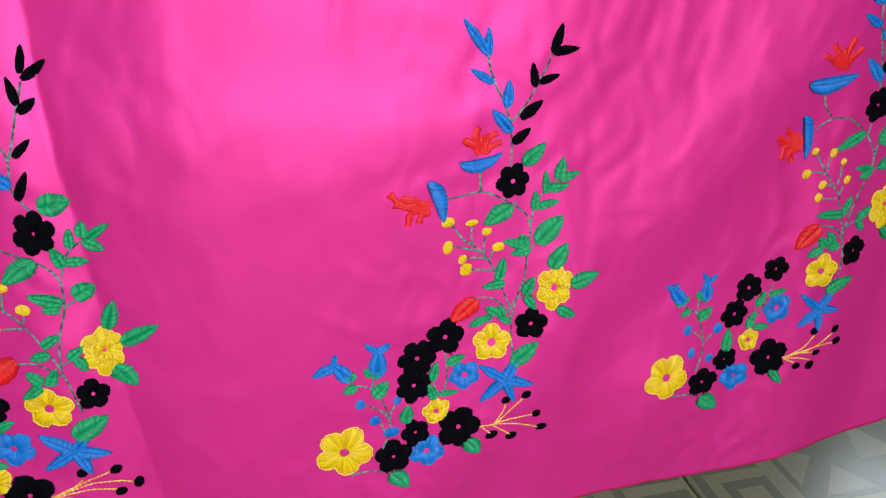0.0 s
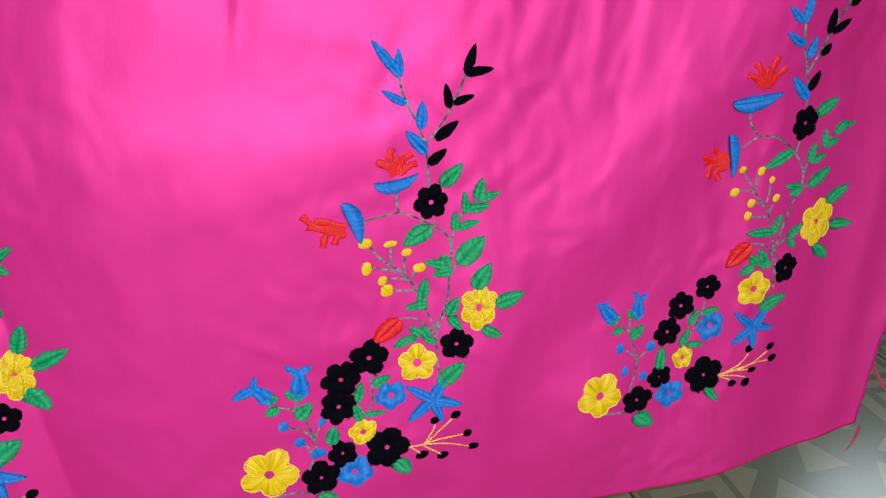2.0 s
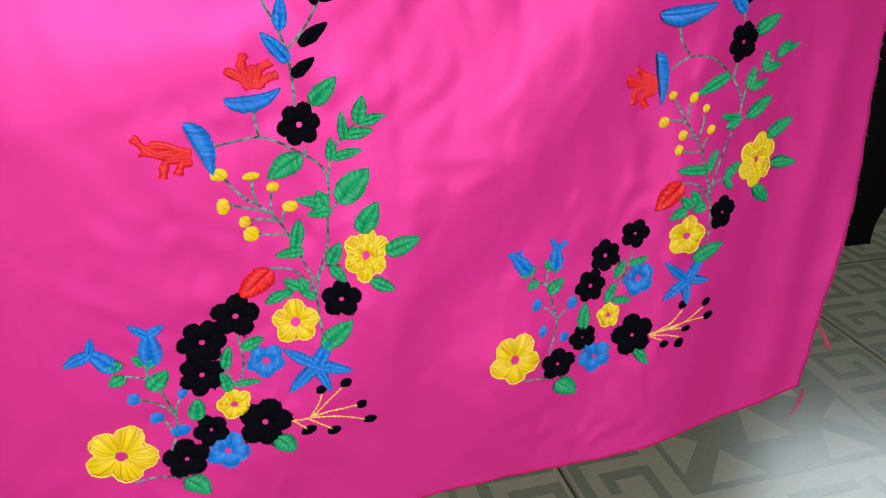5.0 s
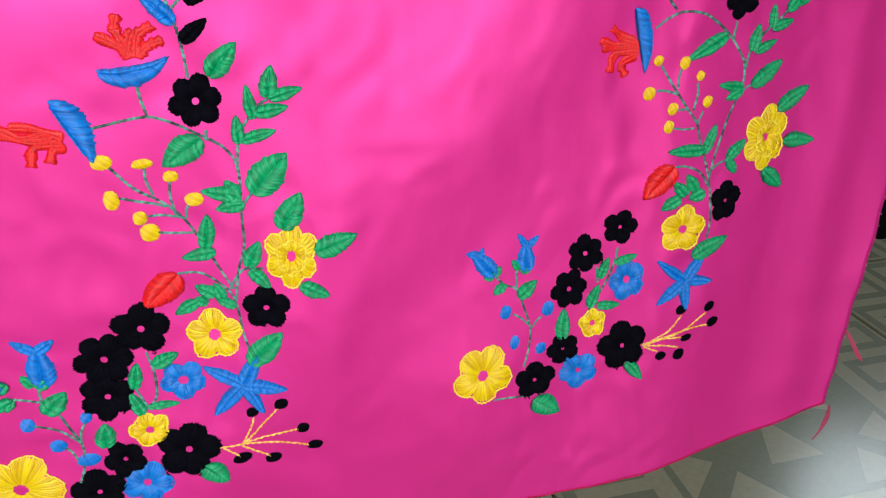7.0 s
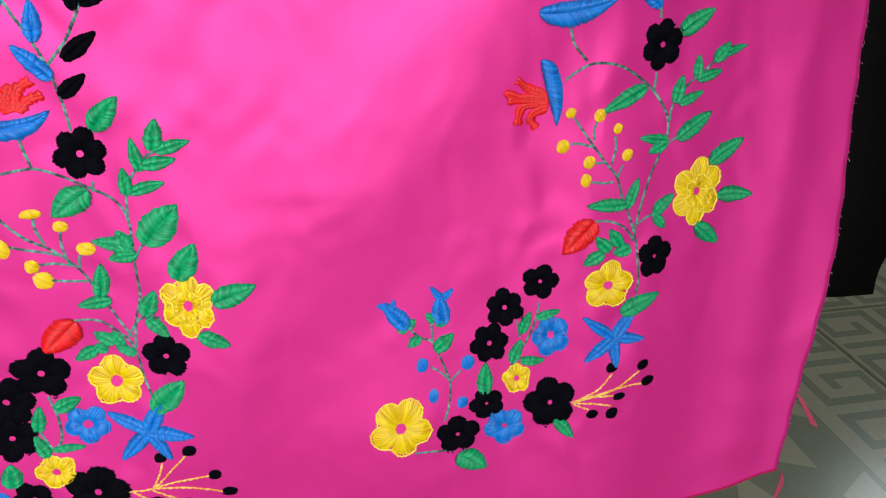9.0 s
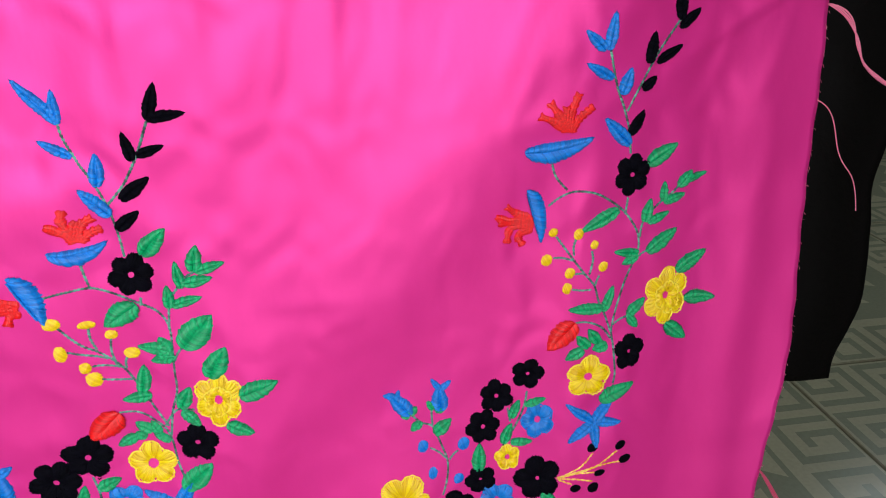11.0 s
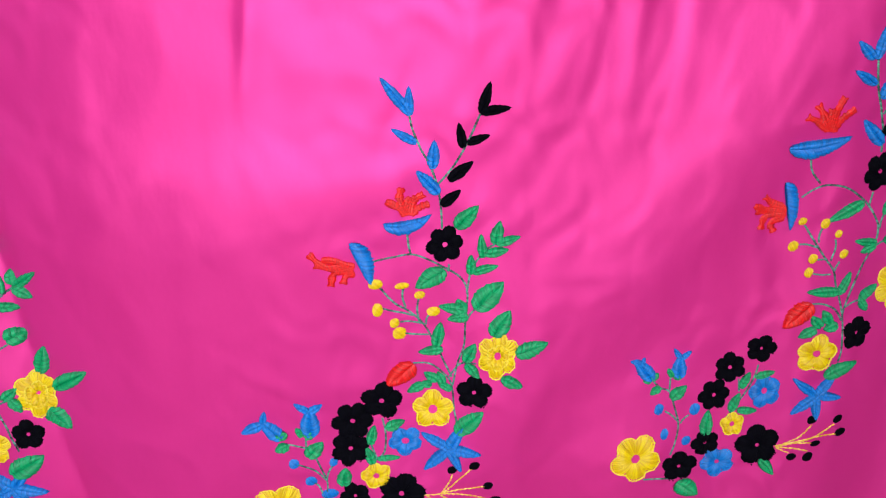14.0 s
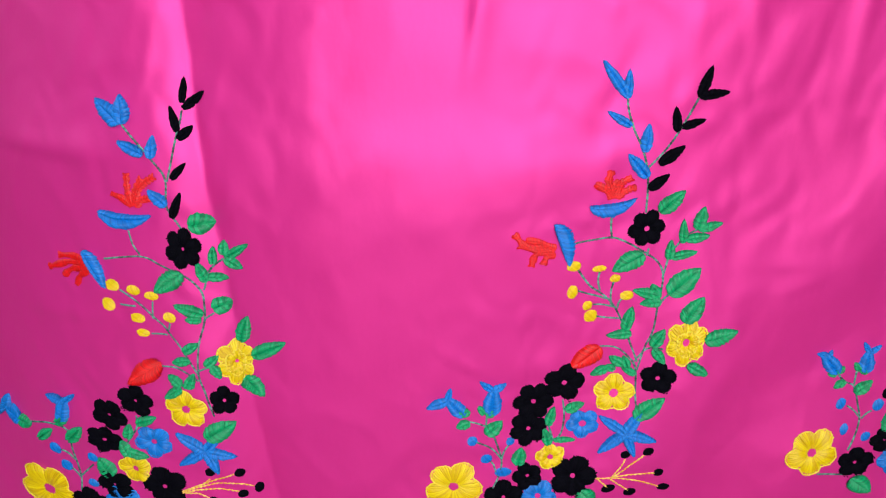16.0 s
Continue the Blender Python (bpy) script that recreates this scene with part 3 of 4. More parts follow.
s.flower("blue", -25.2, -72.1, 18.5, 17, 5, 50, 0.12)
s.flower("yellow", -106.3, -81.5, 35.1, 24.7, 5, 60, 0.16)
s.berry("yellow", -0.2, 130.1, 5.8, 4.6)
s.berry("yellow", 17.4, 128.5, 5.6, 4.1)
s.berry("yellow", 31.4, 125.3, 5.7, 3.6)
s.berry("yellow", -5.9, 114.2, 5.8, 5.3)
s.berry("yellow", 18.3, 106.7, 6.1, 3.8)
s.berry("yellow", 43.4, 109.1, 5.1, 4.3)
s.berry("yellow", 20.7, 94.7, 5.2, 3.4)
s.berry("blue", -48.5, -31.8, 5.3, 4.5)
s.berry("blue", -53.1, -59.3, 5.4, 4)
s.berry("blue", -88.9, -33.8, 6.4, 5.3)
s.berry("blue", -79.6, -48.5, 6.2, 5.1)
s.berry("black", 55.9, -30.9, 4.1, 4)
s.berry("black", 79.3, -31, 3.9, 4.2)
s.berry("black", 91.6, -48.6, 3.1, 5.3)
s.berry("black", 79.7, -52.6, 4.1, 4)
s.berry("black", 56.1, -59, 4.5, 4.3)
s.sew()

s = spray(0.01, 0.23, LABEL_CENTRE)
s.stem("gold", (26.1, -57.4), (40.8, -58.6), (54.7, -44.4), (65.3, -33.2))
s.stem("gold", (40.8, -58.6), (47.4, -45.6), (49.4, -38.4))
s.stem("gold", (40.8, -58.6), (58.1, -56.5), (74.3, -55.8))
s.stem("gold", (39.4, -58.8), (61.3, -64.4), (80, -72.9))
s.stem("gold", (39.4, -60.1), (46.3, -67.1), (55.5, -75.5))
s.stem("gold", (28.5, -58), (32.6, -62.9), (37.9, -69.3))
s.stem("stem", (49.2, 46.1), (52.6, 65.5), (57.1, 80.1), (58, 99.2), (59.1, 122.6), (54.7, 134.5), (43.4, 143.9), (28.2, 153), (17.8, 155.1), (-3.6, 151.7))
s.stem("stem", (41.7, 171.9), (40.9, 190), (38.8, 204.5), (33.9, 218.7), (28.4, 228.4), (23.2, 241.6), (21.7, 250.1))
s.stem("stem", (38.8, 203.7), (49, 215.6), (57.7, 231), (65.7, 249.6))
s.stem("stem", (46.6, 146.6), (45.7, 140.6))
s.stem("stem", (19.1, 173.9), (19.6, 162.3), (21.1, 154.4))
s.stem("stem", (58.6, 122.6), (60.9, 138.4), (64.7, 146.9), (72.5, 156.5), (78.6, 159.8))
s.stem("stem", (58.8, 101), (61.9, 107.3), (67.3, 112.3))
s.stem("stem", (48.7, 53.8), (40, 74.7), (30.1, 96.4), (21.8, 107.9), (9.6, 118.5), (0.1, 132))
s.stem("stem", (21.9, 106.9), (11, 111.6), (1.3, 115.1))
s.stem("stem", (16.5, 113.7), (14.5, 122.1), (15.1, 129.3))
s.stem("stem", (25.6, 100.1), (24.2, 112.3), (25.5, 120.7))
s.stem("stem", (30, 98.3), (30.6, 104.3), (33, 107.5))
s.stem("stem", (29.1, 99.3), (19.9, 102.5), (12.6, 103.3))
s.stem("stem", (33, 90.4), (22.5, 91.7), (15.5, 93.2))
s.stem("stem", (46.4, 54.1), (54.9, 65.3), (66.2, 65.3))
s.stem("stem", (20, 67.1), (31.4, 66.5), (40.7, 59.4), (48.1, 48.3), (50.5, 24.5), (54.2, 2.4))
s.stem("stem", (-3.1, 20.2), (-1, 4.7), (-2.5, -12.7), (-8.4, -19.1))
s.stem("stem", (-12.7, -3.5), (-7.9, -18))
s.stem("stem", (-54.1, -71.2), (-47.9, -53.7), (-46.7, -37.7), (-50, -23.6), (-55.8, -7.7), (-62.5, -1.8), (-75.3, 2.5))
s.stem("stem", (-46.7, -37.7), (-54.5, -25.6), (-67.5, -18.2))
s.stem("stem", (-46.7, -37.7), (-44.7, -28.5), (-41, -22))
s.stem("stem", (-49.3, -55.2), (-53.2, -42.9), (-57.1, -38.6))
s.stem("stem", (-58.9, 7.1), (-59.1, -2.6))
s.stem("stem", (-79.1, -91.6), (-66.1, -88.9), (-46.6, -94))
s.leaf("blue", 22, 250.1, 5.2, 272.3, 3.6, 3.6)
s.leaf("blue", 22, 250.1, 21.3, 266.9, 3, 3)
s.leaf("blue", 25.5, 231.9, 10.7, 240.9, 2.9, 2.9)
s.leaf("blue", 36.1, 215.5, 37.1, 232.6, 4, 4)
s.leaf("blue", 39.6, 198.4, 26.4, 213.4, 4.5, 4.5)
s.leaf("black", 66, 250.4, 71.2, 268.8, 4, 4.1)
s.leaf("black", 66, 250.4, 84, 252.6, 3.9, 3.8)
s.leaf("black", 55.1, 228.4, 52.4, 243.8, 3.5, 3.6)
s.leaf("black", 57.7, 231, 71.5, 235.3, 3.5, 3.5)
s.leaf("black", 46.3, 206.9, 60.9, 217.8, 4.8, 4.8)
s.leaf("black", 41.8, 189.9, 53.4, 199, 4.4, 4.5)
s.leaf("green", 50.9, 172.8, 65, 187.5, 5.7, 6)
s.leaf("green", 77.2, 160.8, 80, 175.5, 4.5, 4.7)
s.leaf("green", 78.6, 159.8, 93.6, 163.2, 3.6, 3.5)
s.leaf("green", 69.2, 150, 67.7, 166.7, 3.2, 3.2)
s.leaf("green", 70.7, 152.6, 86.1, 154.3, 3.9, 4)
s.leaf("green", 61, 138, 61.2, 151.9, 3.3, 3.5)
s.leaf("green", 63.1, 139, 79.3, 142.7, 3.5, 3.4)
s.leaf("green", 43, 142.2, 24.3, 129.5, 7.6, 7.7)
s.leaf("green", 65.2, 110.3, 83.1, 129.7, 9.5, 9.2)
s.leaf("green", 58.7, 108.6, 40, 113.7, 4.6, 4.6)
s.leaf("green", 59.5, 104.7, 45.9, 102.6, 4.5, 4.4)
s.leaf("green", 56.6, 107.9, 52.3, 118.3, 4.6, 4.6)
s.leaf("green", 37, 81.1, 40.4, 99.7, 4.6, 4.7)
s.leaf("green", 41.6, 78.3, 24.9, 76.4, 4.1, 4.1)
s.leaf("green", 58.3, 67.6, 65.1, 81.3, 4.9, 5)
s.leaf("green", 59.4, 65.1, 68.5, 53, 4.1, 4.2)
s.leaf("green", 78.1, 88.6, 89.1, 107.1, 7.4, 7.3)
s.leaf("green", 95.3, 72.6, 116.8, 78.8, 7, 7.2)
s.leaf("green", 85.6, 52.5, 100.4, 43.1, 4.9, 4.8)
s.leaf("green", 52.7, 2.6, 71.6, 21.9, 7.9, 7.9)
s.leaf("green", 27.5, 47.6, 16, 41.8, 4.1, 4.3)
s.leaf("green", 32.5, 45.5, 26.9, 49.9, 3.4, 3.4)
s.leaf("green", 37.7, 50.9, 28.3, 57.8, 4.2, 4.2)
s.leaf("green", 42.3, 48.5, 38.5, 58.6, 3.6, 3.5)
s.leaf("green", 48, 42.8, 37.8, 48.7, 3.3, 3.4)
s.leaf("green", -0.2, 10.2, 12.8, 16, 4.9, 4.7)
s.leaf("green", -12.7, -3.5, -9.3, 12.7, 4, 4)
s.leaf("green", -11.1, -22.1, -15.8, -7.4, 4.1, 4)
s.leaf("green", -7.5, -18.1, 8.7, -19.4, 2.8, 2.8)
s.leaf("green", 16.8, -69.8, 28.3, -87.6, 7.7, 7.9)
s.leaf("green", -34, -42.1, -32, -25.8, 5.8, 5.7)
s.leaf("green", -46.1, -94.8, -32.4, -112.3, 9, 8.1)
s.leaf("green", -71.9, 0.9, -81, -3.7, 4.5, 4.6)
s.leaf("green", -58.5, -11, -47.8, 0.1, 6.5, 6.5)
s.leaf("green", -72.3, 12.9, -81.4, 7.1, 4.4, 4.3)
s.leaf("green", -61, 8.6, -65, 16, 3, 3)
s.leaf("green", -58.9, 7.1, -52.8, 11.6, 4.4, 4.4)
s.leaf("red", 20.4, 66.6, 1.5, 48.8, 9.2, 8.8)
s.leaf("blue", 46.9, -11.6, 26, 3.5, 4.7, 4.3)
s.leaf("blue", 46.9, -11.6, 57.1, 8.4, 5.4, 5.1)
s.leaf("blue", 46.9, -11.6, 70.6, -19.6, 4.8, 5.1)
s.leaf("blue", 46.9, -11.6, 56, -35.4, 3.9, 4)
s.leaf("blue", 46.9, -11.6, 28, -32, 5.3, 5.2)
s.leaf("blue", -55.5, 7.3, -54.4, 32.2, 7.0, 7.0)
s.leaf("blue", -54.9, 30.1, -64.2, 39.3, 2.8, 2.9)
s.leaf("blue", -54.9, 30.1, -45.4, 36.5, 3.3, 3.3)
s.leaf("blue", -75.9, 8.1, -88.5, 24.2, 6.2, 6.1)
s.leaf("blue", -87.8, 22.5, -102.5, 15.4, 4.5, 4.6)
s.leaf("blue", -87.8, 22.5, -85.6, 33.3, 2.6, 2.6)
s.leaf("blue", 4.8, 178.2, 33.5, 183.0, 3.0, 7.4, -3.5)
s.leaf("blue", -18, 166.1, -6.5, 135, 9.6, 0.8)
s.tassel("red", (18.7, 184.2), (13.6, 190.1), (7.2, 194.2))
s.tassel("red", (19.5, 184.1), (15, 196.1), (16.3, 202.4))
s.tassel("red", (21.1, 183.9), (23.1, 193.2), (29.2, 197))
s.tassel("red", (21.9, 183.8), (27.3, 188.7), (32.8, 190.4))
s.tassel("red", (17.1, 184.4), (19.2, 191.5), (21.3, 195.5))
s.tassel("red", (-16.3, 148.4), (-26.1, 153.7), (-35, 155.4))
s.tassel("red", (-22.2, 152), (-33.9, 150.2), (-43, 159.6))
s.tassel("red", (-17, 145.9), (-28.1, 145.2), (-31.2, 136.8))
s.tassel("red", (-16.2, 144), (-21, 143.2), (-23.3, 137.7))
s.tassel("red", (-19.4, 150.4), (-26.1, 147.6), (-39.7, 151.6))
s.flower("black", 43.6, 160.9, 13.2, 14.2, 6, 10, 0.16)
s.flower("yellow", 81.8, 71.2, 14.7, 19.9, 6, 25, 0.19)
s.flower("black", 65.2, 40.3, 14.5, 15, 5, 15, 0.13)
s.flower("yellow", 34.4, 25, 15.8, 16.6, 5, 90, 0.18)
s.flower("black", -3, 35.7, 16.2, 17.3, 5, 80, 0.14)
s.flower("black", -24.9, 18.3, 16, 18.2, 6, 60, 0.14)
s.flower("black", -27.5, -7.3, 15.4, 17.2, 6, 20, 0.12)
s.flower("blue", 13.4, -3.3, 12.7, 13.3, 5, 50, 0.19)
s.flower("yellow", -9.1, -34.8, 11.4, 12.8, 5, 30, 0.17)
s.flower("black", 9.7, -55.3, 19.5, 22.5, 5, 70, 0.12)
s.flower("black", -26.1, -55, 12.7, 15.2, 5, 40, 0.11)
s.flower("black", -44, -77.1, 16.6, 18.5, 5, 20, 0.09)
s.flower("blue", -16.6, -75.2, 14.8, 15.6, 5, 60, 0.13)
s.flower("yellow", -83.4, -64.6, 22.7, 25.5, 5, 60, 0.14)
s.berry("blue", -69.2, -17.9, 4, 4.8)
s.berry("blue", -40.5, -19.1, 3.2, 3.9)
s.berry("blue", -58.4, -37.1, 4.5, 5)
s.berry("blue", -45.1, -51.2, 6.5, 5.2)
s.berry("yellow", -2.8, 134.6, 4.9, 4)
s.berry("yellow", 14.6, 131.6, 4.7, 2.8)
s.berry("yellow", 26.2, 123.4, 3.8, 3.3)
s.berry("yellow", 35.5, 109.7, 4.8, 3.9)
s.berry("yellow", -2.4, 114.1, 3.7, 5.6)
s.berry("yellow", 8.8, 102.9, 3.4, 4)
s.berry("yellow", 11.6, 93.6, 4.8, 5.5)
s.berry("black", 66.6, -31, 4.2, 4.5)
s.berry("black", 77.3, -55.4, 3.9, 4.3)
s.berry("black", 83.2, -73.1, 5, 4.4)
s.berry("black", 56.7, -77.4, 5.1, 4.4)
s.berry("black", 39, -71, 5.5, 4.7)
s.berry("black", 49.2, -34, 3.9, 3.8)
s.sew()

s = spray(0.29, 0.26, LABEL_RIGHT)
s.stem("stem", (57.5, 184.5), (55.4, 198.7), (50.1, 214.6), (44.7, 226.8), (38.4, 248.9))
s.stem("stem", (52.7, 211), (59.5, 226), (69.9, 245.6), (81.8, 263))
s.stem("stem", (7.3, 184.7), (10.4, 173.5), (18.5, 163.9))
s.stem("stem", (6.9, 153.8), (13.7, 159.1), (22.8, 162.7), (34.9, 161.6), (46.3, 155.4), (58, 145.6), (65.9, 134.6), (68.4, 127.7), (68.5, 117.4), (60.1, 94.3), (55.2, 66.2), (57.4, 52.1), (60.5, 30.5), (59.7, 21.3))
s.stem("stem", (58.8, 156.2), (58.1, 145))
s.stem("stem", (69.3, 128.3), (70.2, 137.5), (78.2, 147.9), (89.3, 156.5), (94.2, 161.6))
s.stem("stem", (68.3, 113.4), (71.6, 116.6), (75.4, 118.5))
s.stem("stem", (13.1, 133.5), (23.8, 119.2), (32.1, 108.5), (40.6, 98), (44.2, 87.2), (49.9, 74.8), (54.7, 62.1))
s.stem("stem", (11.8, 118.5), (17.3, 118.8), (25.3, 116.2))
s.stem("stem", (26.4, 131.3), (24.9, 125.6), (25.7, 119.8))
s.stem("stem", (37.2, 122.7), (38.4, 115.8), (36.6, 106))
s.stem("stem", (43.7, 105.5), (42, 102), (41, 98))
s.stem("stem", (26.7, 106.9), (33.5, 107.4))
s.stem("stem", (25.6, 96.2), (32.2, 95), (38.9, 95.4))
s.stem("stem", (55.2, 66.9), (61.1, 71.6), (66.2, 72.7))
s.stem("stem", (29.5, 71.5), (37.8, 71.1), (48.3, 66.2), (55.3, 56.5))
s.stem("stem", (-0.5, 19.6), (-2, 7.6), (-7.5, -9.5), (-17.6, -30.2))
s.stem("stem", (-13.6, 6.5), (-11.3, -5.7))
s.stem("stem", (-58.2, -69.5), (-55.3, -55.5), (-54.9, -38.8), (-59.2, -23.9), (-65.7, -6.8), (-72.7, -3.6), (-80.1, 4.5))
s.stem("stem", (-65.7, -6), (-66.3, 6.9))
s.stem("stem", (-56, -35.7), (-61, -30.1), (-67.1, -26.1))
s.stem("stem", (-53.8, -37.9), (-50.9, -32.1), (-47.3, -28.6))
s.stem("stem", (-77.8, -95.1), (-65.2, -93.7), (-52.6, -93.7))
s.stem("gold", (24.5, -56.5), (40.2, -47.3), (45.6, -41), (49.9, -34.2))
s.stem("gold", (24.4, -55.6), (42.7, -50.6), (55, -45.4), (67.4, -34))
s.stem("gold", (26, -55.8), (42.7, -49.7), (56.5, -45.9), (70.5, -44.2))
s.stem("gold", (25.3, -56.6), (39.1, -51.9), (52.2, -51.9))
s.stem("gold", (25.3, -57.4), (30.7, -59.5), (36.5, -61.8))
s.stem("gold", (25.3, -56.6), (41.1, -57.4), (51.4, -60))
s.leaf("blue", 34.9, 249.1, 23.5, 259.7, 3.3, 3.3)
s.leaf("blue", 37.2, 249, 40, 269.6, 3.6, 3.6)
s.leaf("blue", 41.1, 232.2, 25.2, 241.2, 3.2, 3.2)
s.leaf("blue", 48.1, 222.5, 52.8, 237.1, 4, 4)
s.leaf("blue", 55.8, 190.9, 39.8, 207.5, 4.5, 4.5)
s.leaf("black", 82.5, 263.7, 80.4, 284.2, 4.4, 4.2)
s.leaf("black", 82.5, 259.1, 94.8, 269.1, 3.8, 3.8)
s.leaf("black", 63.7, 239.7, 66.2, 257.2, 4.1, 4.2)
s.leaf("black", 69.5, 239.4, 84.9, 248.5, 3.6, 3.6)
s.leaf("black", 61.4, 224.1, 70.1, 230.9, 3.7, 3.8)
s.leaf("black", 55.6, 197.1, 63.8, 210.9, 4, 4.2)
s.leaf("blue", -9, 190.0, 31, 197.0, 5.5, 8.0, -3.0)
s.leaf("green", 69.9, 176.2, 88.4, 187.9, 5.5, 5.5)
s.leaf("green", 71.4, 138.8, 74.6, 153.1, 3.8, 3.8)
s.leaf("green", 74.1, 137.8, 87.7, 143.5, 3, 3.1)
s.leaf("green", 83.1, 151.5, 83.1, 163.8, 2.9, 2.9)
s.leaf("green", 83.9, 150.5, 97.8, 154.8, 3.3, 3.3)
s.leaf("green", 93.1, 160.1, 101.3, 169.6, 3.8, 4)
s.leaf("green", 95.1, 162.5, 111.7, 167.7, 2.7, 2.7)
s.leaf("blue", -7.2, 165.3, 3, 130.8, 9.0, 0.8)
s.leaf("green", 52.5, 148.4, 29.9, 136.1, 4.7, 4.7)
s.leaf("green", 75.4, 117.8, 94.4, 131.2, 5.1, 5.2)
s.leaf("green", 68.8, 117.4, 53, 120, 3.3, 3.2)
s.leaf("green", 68.4, 115.4, 58.7, 110.8, 3.4, 3.4)
s.leaf("green", 47.5, 81.3, 25.1, 81.4, 4.3, 4.3)
s.leaf("green", 48.4, 79.1, 53.4, 96.4, 3.4, 3.4)
s.leaf("green", 65.7, 73.5, 76.4, 84.5, 4, 3.9)
s.leaf("green", 66.2, 72.7, 73.3, 63.4, 3.2, 3.2)
s.leaf("green", 98, 101.4, 116.9, 114.3, 5.6, 5.4)
s.leaf("green", 106.1, 80.8, 127.3, 80, 5.3, 5.3)
s.leaf("green", 93.8, 63.4, 109.7, 50, 5.4, 5.4)
s.leaf("red", 29.1, 71.5, 12.8, 52.1, 8.9, 8.7)
s.leaf("green", 39.5, 52.8, 31.7, 61.2, 4, 4)
s.leaf("green", 46.7, 55.1, 39.4, 65.5, 3.9, 3.9)
s.leaf("green", 52.6, 52.5, 43.4, 49.4, 4.7, 4.7)
s.leaf("green", 35.8, 51, 25.2, 43.7, 4.5, 4.2)
s.leaf("green", 51.7, 8.4, 73.8, 20.1, 6.5, 6.4)
s.leaf("blue", 48.1, -8.3, 28.2, 7.4, 3.7, 3.8)
s.leaf("blue", 48.1, -8.3, 60.3, 9.8, 4.3, 4.3)
s.leaf("blue", 48.1, -8.3, 67.9, -10.6, 4, 3.9)
s.leaf("blue", 48.1, -8.3, 51.7, -29.9, 4, 3.9)
s.leaf("blue", 48.1, -8.3, 31.4, -23.9, 4.6, 4.6)
s.leaf("green", -10.8, -1.8, -5.8, 12.1, 3.6, 3.7)
s.leaf("green", -1, 8.6, 12.7, 13.2, 3.2, 3.2)
s.leaf("green", -15.6, -23.5, -10.5, -8, 4.1, 4)
s.leaf("green", -9.9, -22.7, 4.7, -22.9, 3.5, 3.5)
s.leaf("green", 14.7, -68.3, 27, -82.5, 4.6, 4.8)
s.leaf("green", -32.9, -46.5, -32.6, -24.9, 5.2, 5.2)
s.leaf("green", -49.1, -96.5, -30.8, -108.6, 8.5, 8.7)
s.leaf("blue", -80.7, 5.9, -94.2, 22.8, 6, 5.9)
s.leaf("blue", -91, 21.2, -98.5, 22.7, 2.7, 2.7)
s.leaf("blue", -89.3, 21, -88.1, 26.2, 1.7, 1.7)
s.leaf("blue", -60, 7.4, -61.6, 26.5, 5.9, 5.9)
s.leaf("blue", -60.6, 24.8, -66.5, 33.7, 2.3, 2.2)
s.leaf("blue", -59.6, 24.7, -53.5, 31.2, 2.5, 2.5)
s.leaf("green", -64.9, 8.5, -69.2, 15.3, 2.7, 2.8)
s.leaf("green", -63.5, 7.2, -56.2, 7.9, 2.9, 3)
s.leaf("green", -80.7, 6.3, -76.4, 11.5, 3.1, 3.3)
s.leaf("green", -81.4, 4.6, -87.2, 3.7, 3.1, 3)
s.leaf("green", -73.7, -2.3, -80.2, -9.8, 3.6, 3.6)
s.leaf("green", -64, -12.5, -53.1, -1.3, 5, 5)
s.tassel("red", (14.4, 201.9), (7.8, 207.8), (-0.6, 211.4))
s.tassel("red", (15.6, 201.8), (10.3, 211.5), (5, 218.7))
s.tassel("red", (17.1, 201.7), (17.9, 212.9), (21.2, 223.3))
s.tassel("red", (18.3, 201.6), (22.3, 208.8), (30, 215.4))
s.tassel("red", (16.2, 202.6), (14.4, 209.4), (14.4, 215.7))
s.tassel("red", (-2.6, 145.4), (-14.4, 144.1), (-25, 149))
s.tassel("red", (-4.6, 147.6), (-11.5, 149.5), (-18.6, 154.9))
s.tassel("red", (-2.4, 141.3), (-15.8, 140.5), (-18.2, 131.9))
s.tassel("red", (-3.2, 139.7), (-11.4, 135.3), (-8.3, 128.9))
s.tassel("red", (-2.5, 142.9), (-9.8, 145.6), (-23.1, 144.8))
s.flower("black", 60.1, 170.9, 12.5, 14.6, 6, 20, 0.13)
s.flower("yellow", 91.9, 84.2, 15.7, 21.1, 6, 30, 0.14)
s.flower("black", 69.1, 45.7, 11.1, 14.5, 5, 20, 0.10)
s.flower("yellow", 41.6, 29, 15.6, 15.6, 5, 85, 0.14)
s.flower("black", -0.5, 33.2, 12.2, 12.3, 5, 75, 0.11)
s.flower("black", -21.6, 16.1, 12.5, 14.4, 6, 40, 0.14)
s.flower("black", -30.4, -9, 12.9, 15.3, 6, 10, 0.14)
s.flower("blue", 8, -4.5, 11.8, 15.4, 5, 40, 0.15)
s.flower("yellow", -12.3, -35.9, 9.1, 11.2, 5, 30, 0.16)
s.flower("black", 10.5, -55.1, 18.2, 20.6, 5, 105, 0.08)
s.flower("black", -31.2, -55.6, 12.3, 12.8, 5, 40, 0.09)
s.flower("black", -49.6, -79.8, 15.1, 15.6, 5, 20, 0.10)
s.flower("blue", -18.7, -74.4, 13.6, 14.8, 5, 50, 0.11)
s.flower("yellow", -86.0, -74.0, 19.8, 23.0, 5, 60, 0.14)
s.berry("yellow", 11.3, 136.1, 2.9, 3.2)
s.berry("yellow", 27.8, 134.3, 3.3, 3.8)
s.berry("yellow", 38.6, 126.4, 2.6, 3.1)
s.berry("yellow", 45.5, 111, 3.1, 3.7)
s.berry("yellow", 8, 117.1, 3.6, 4.2)
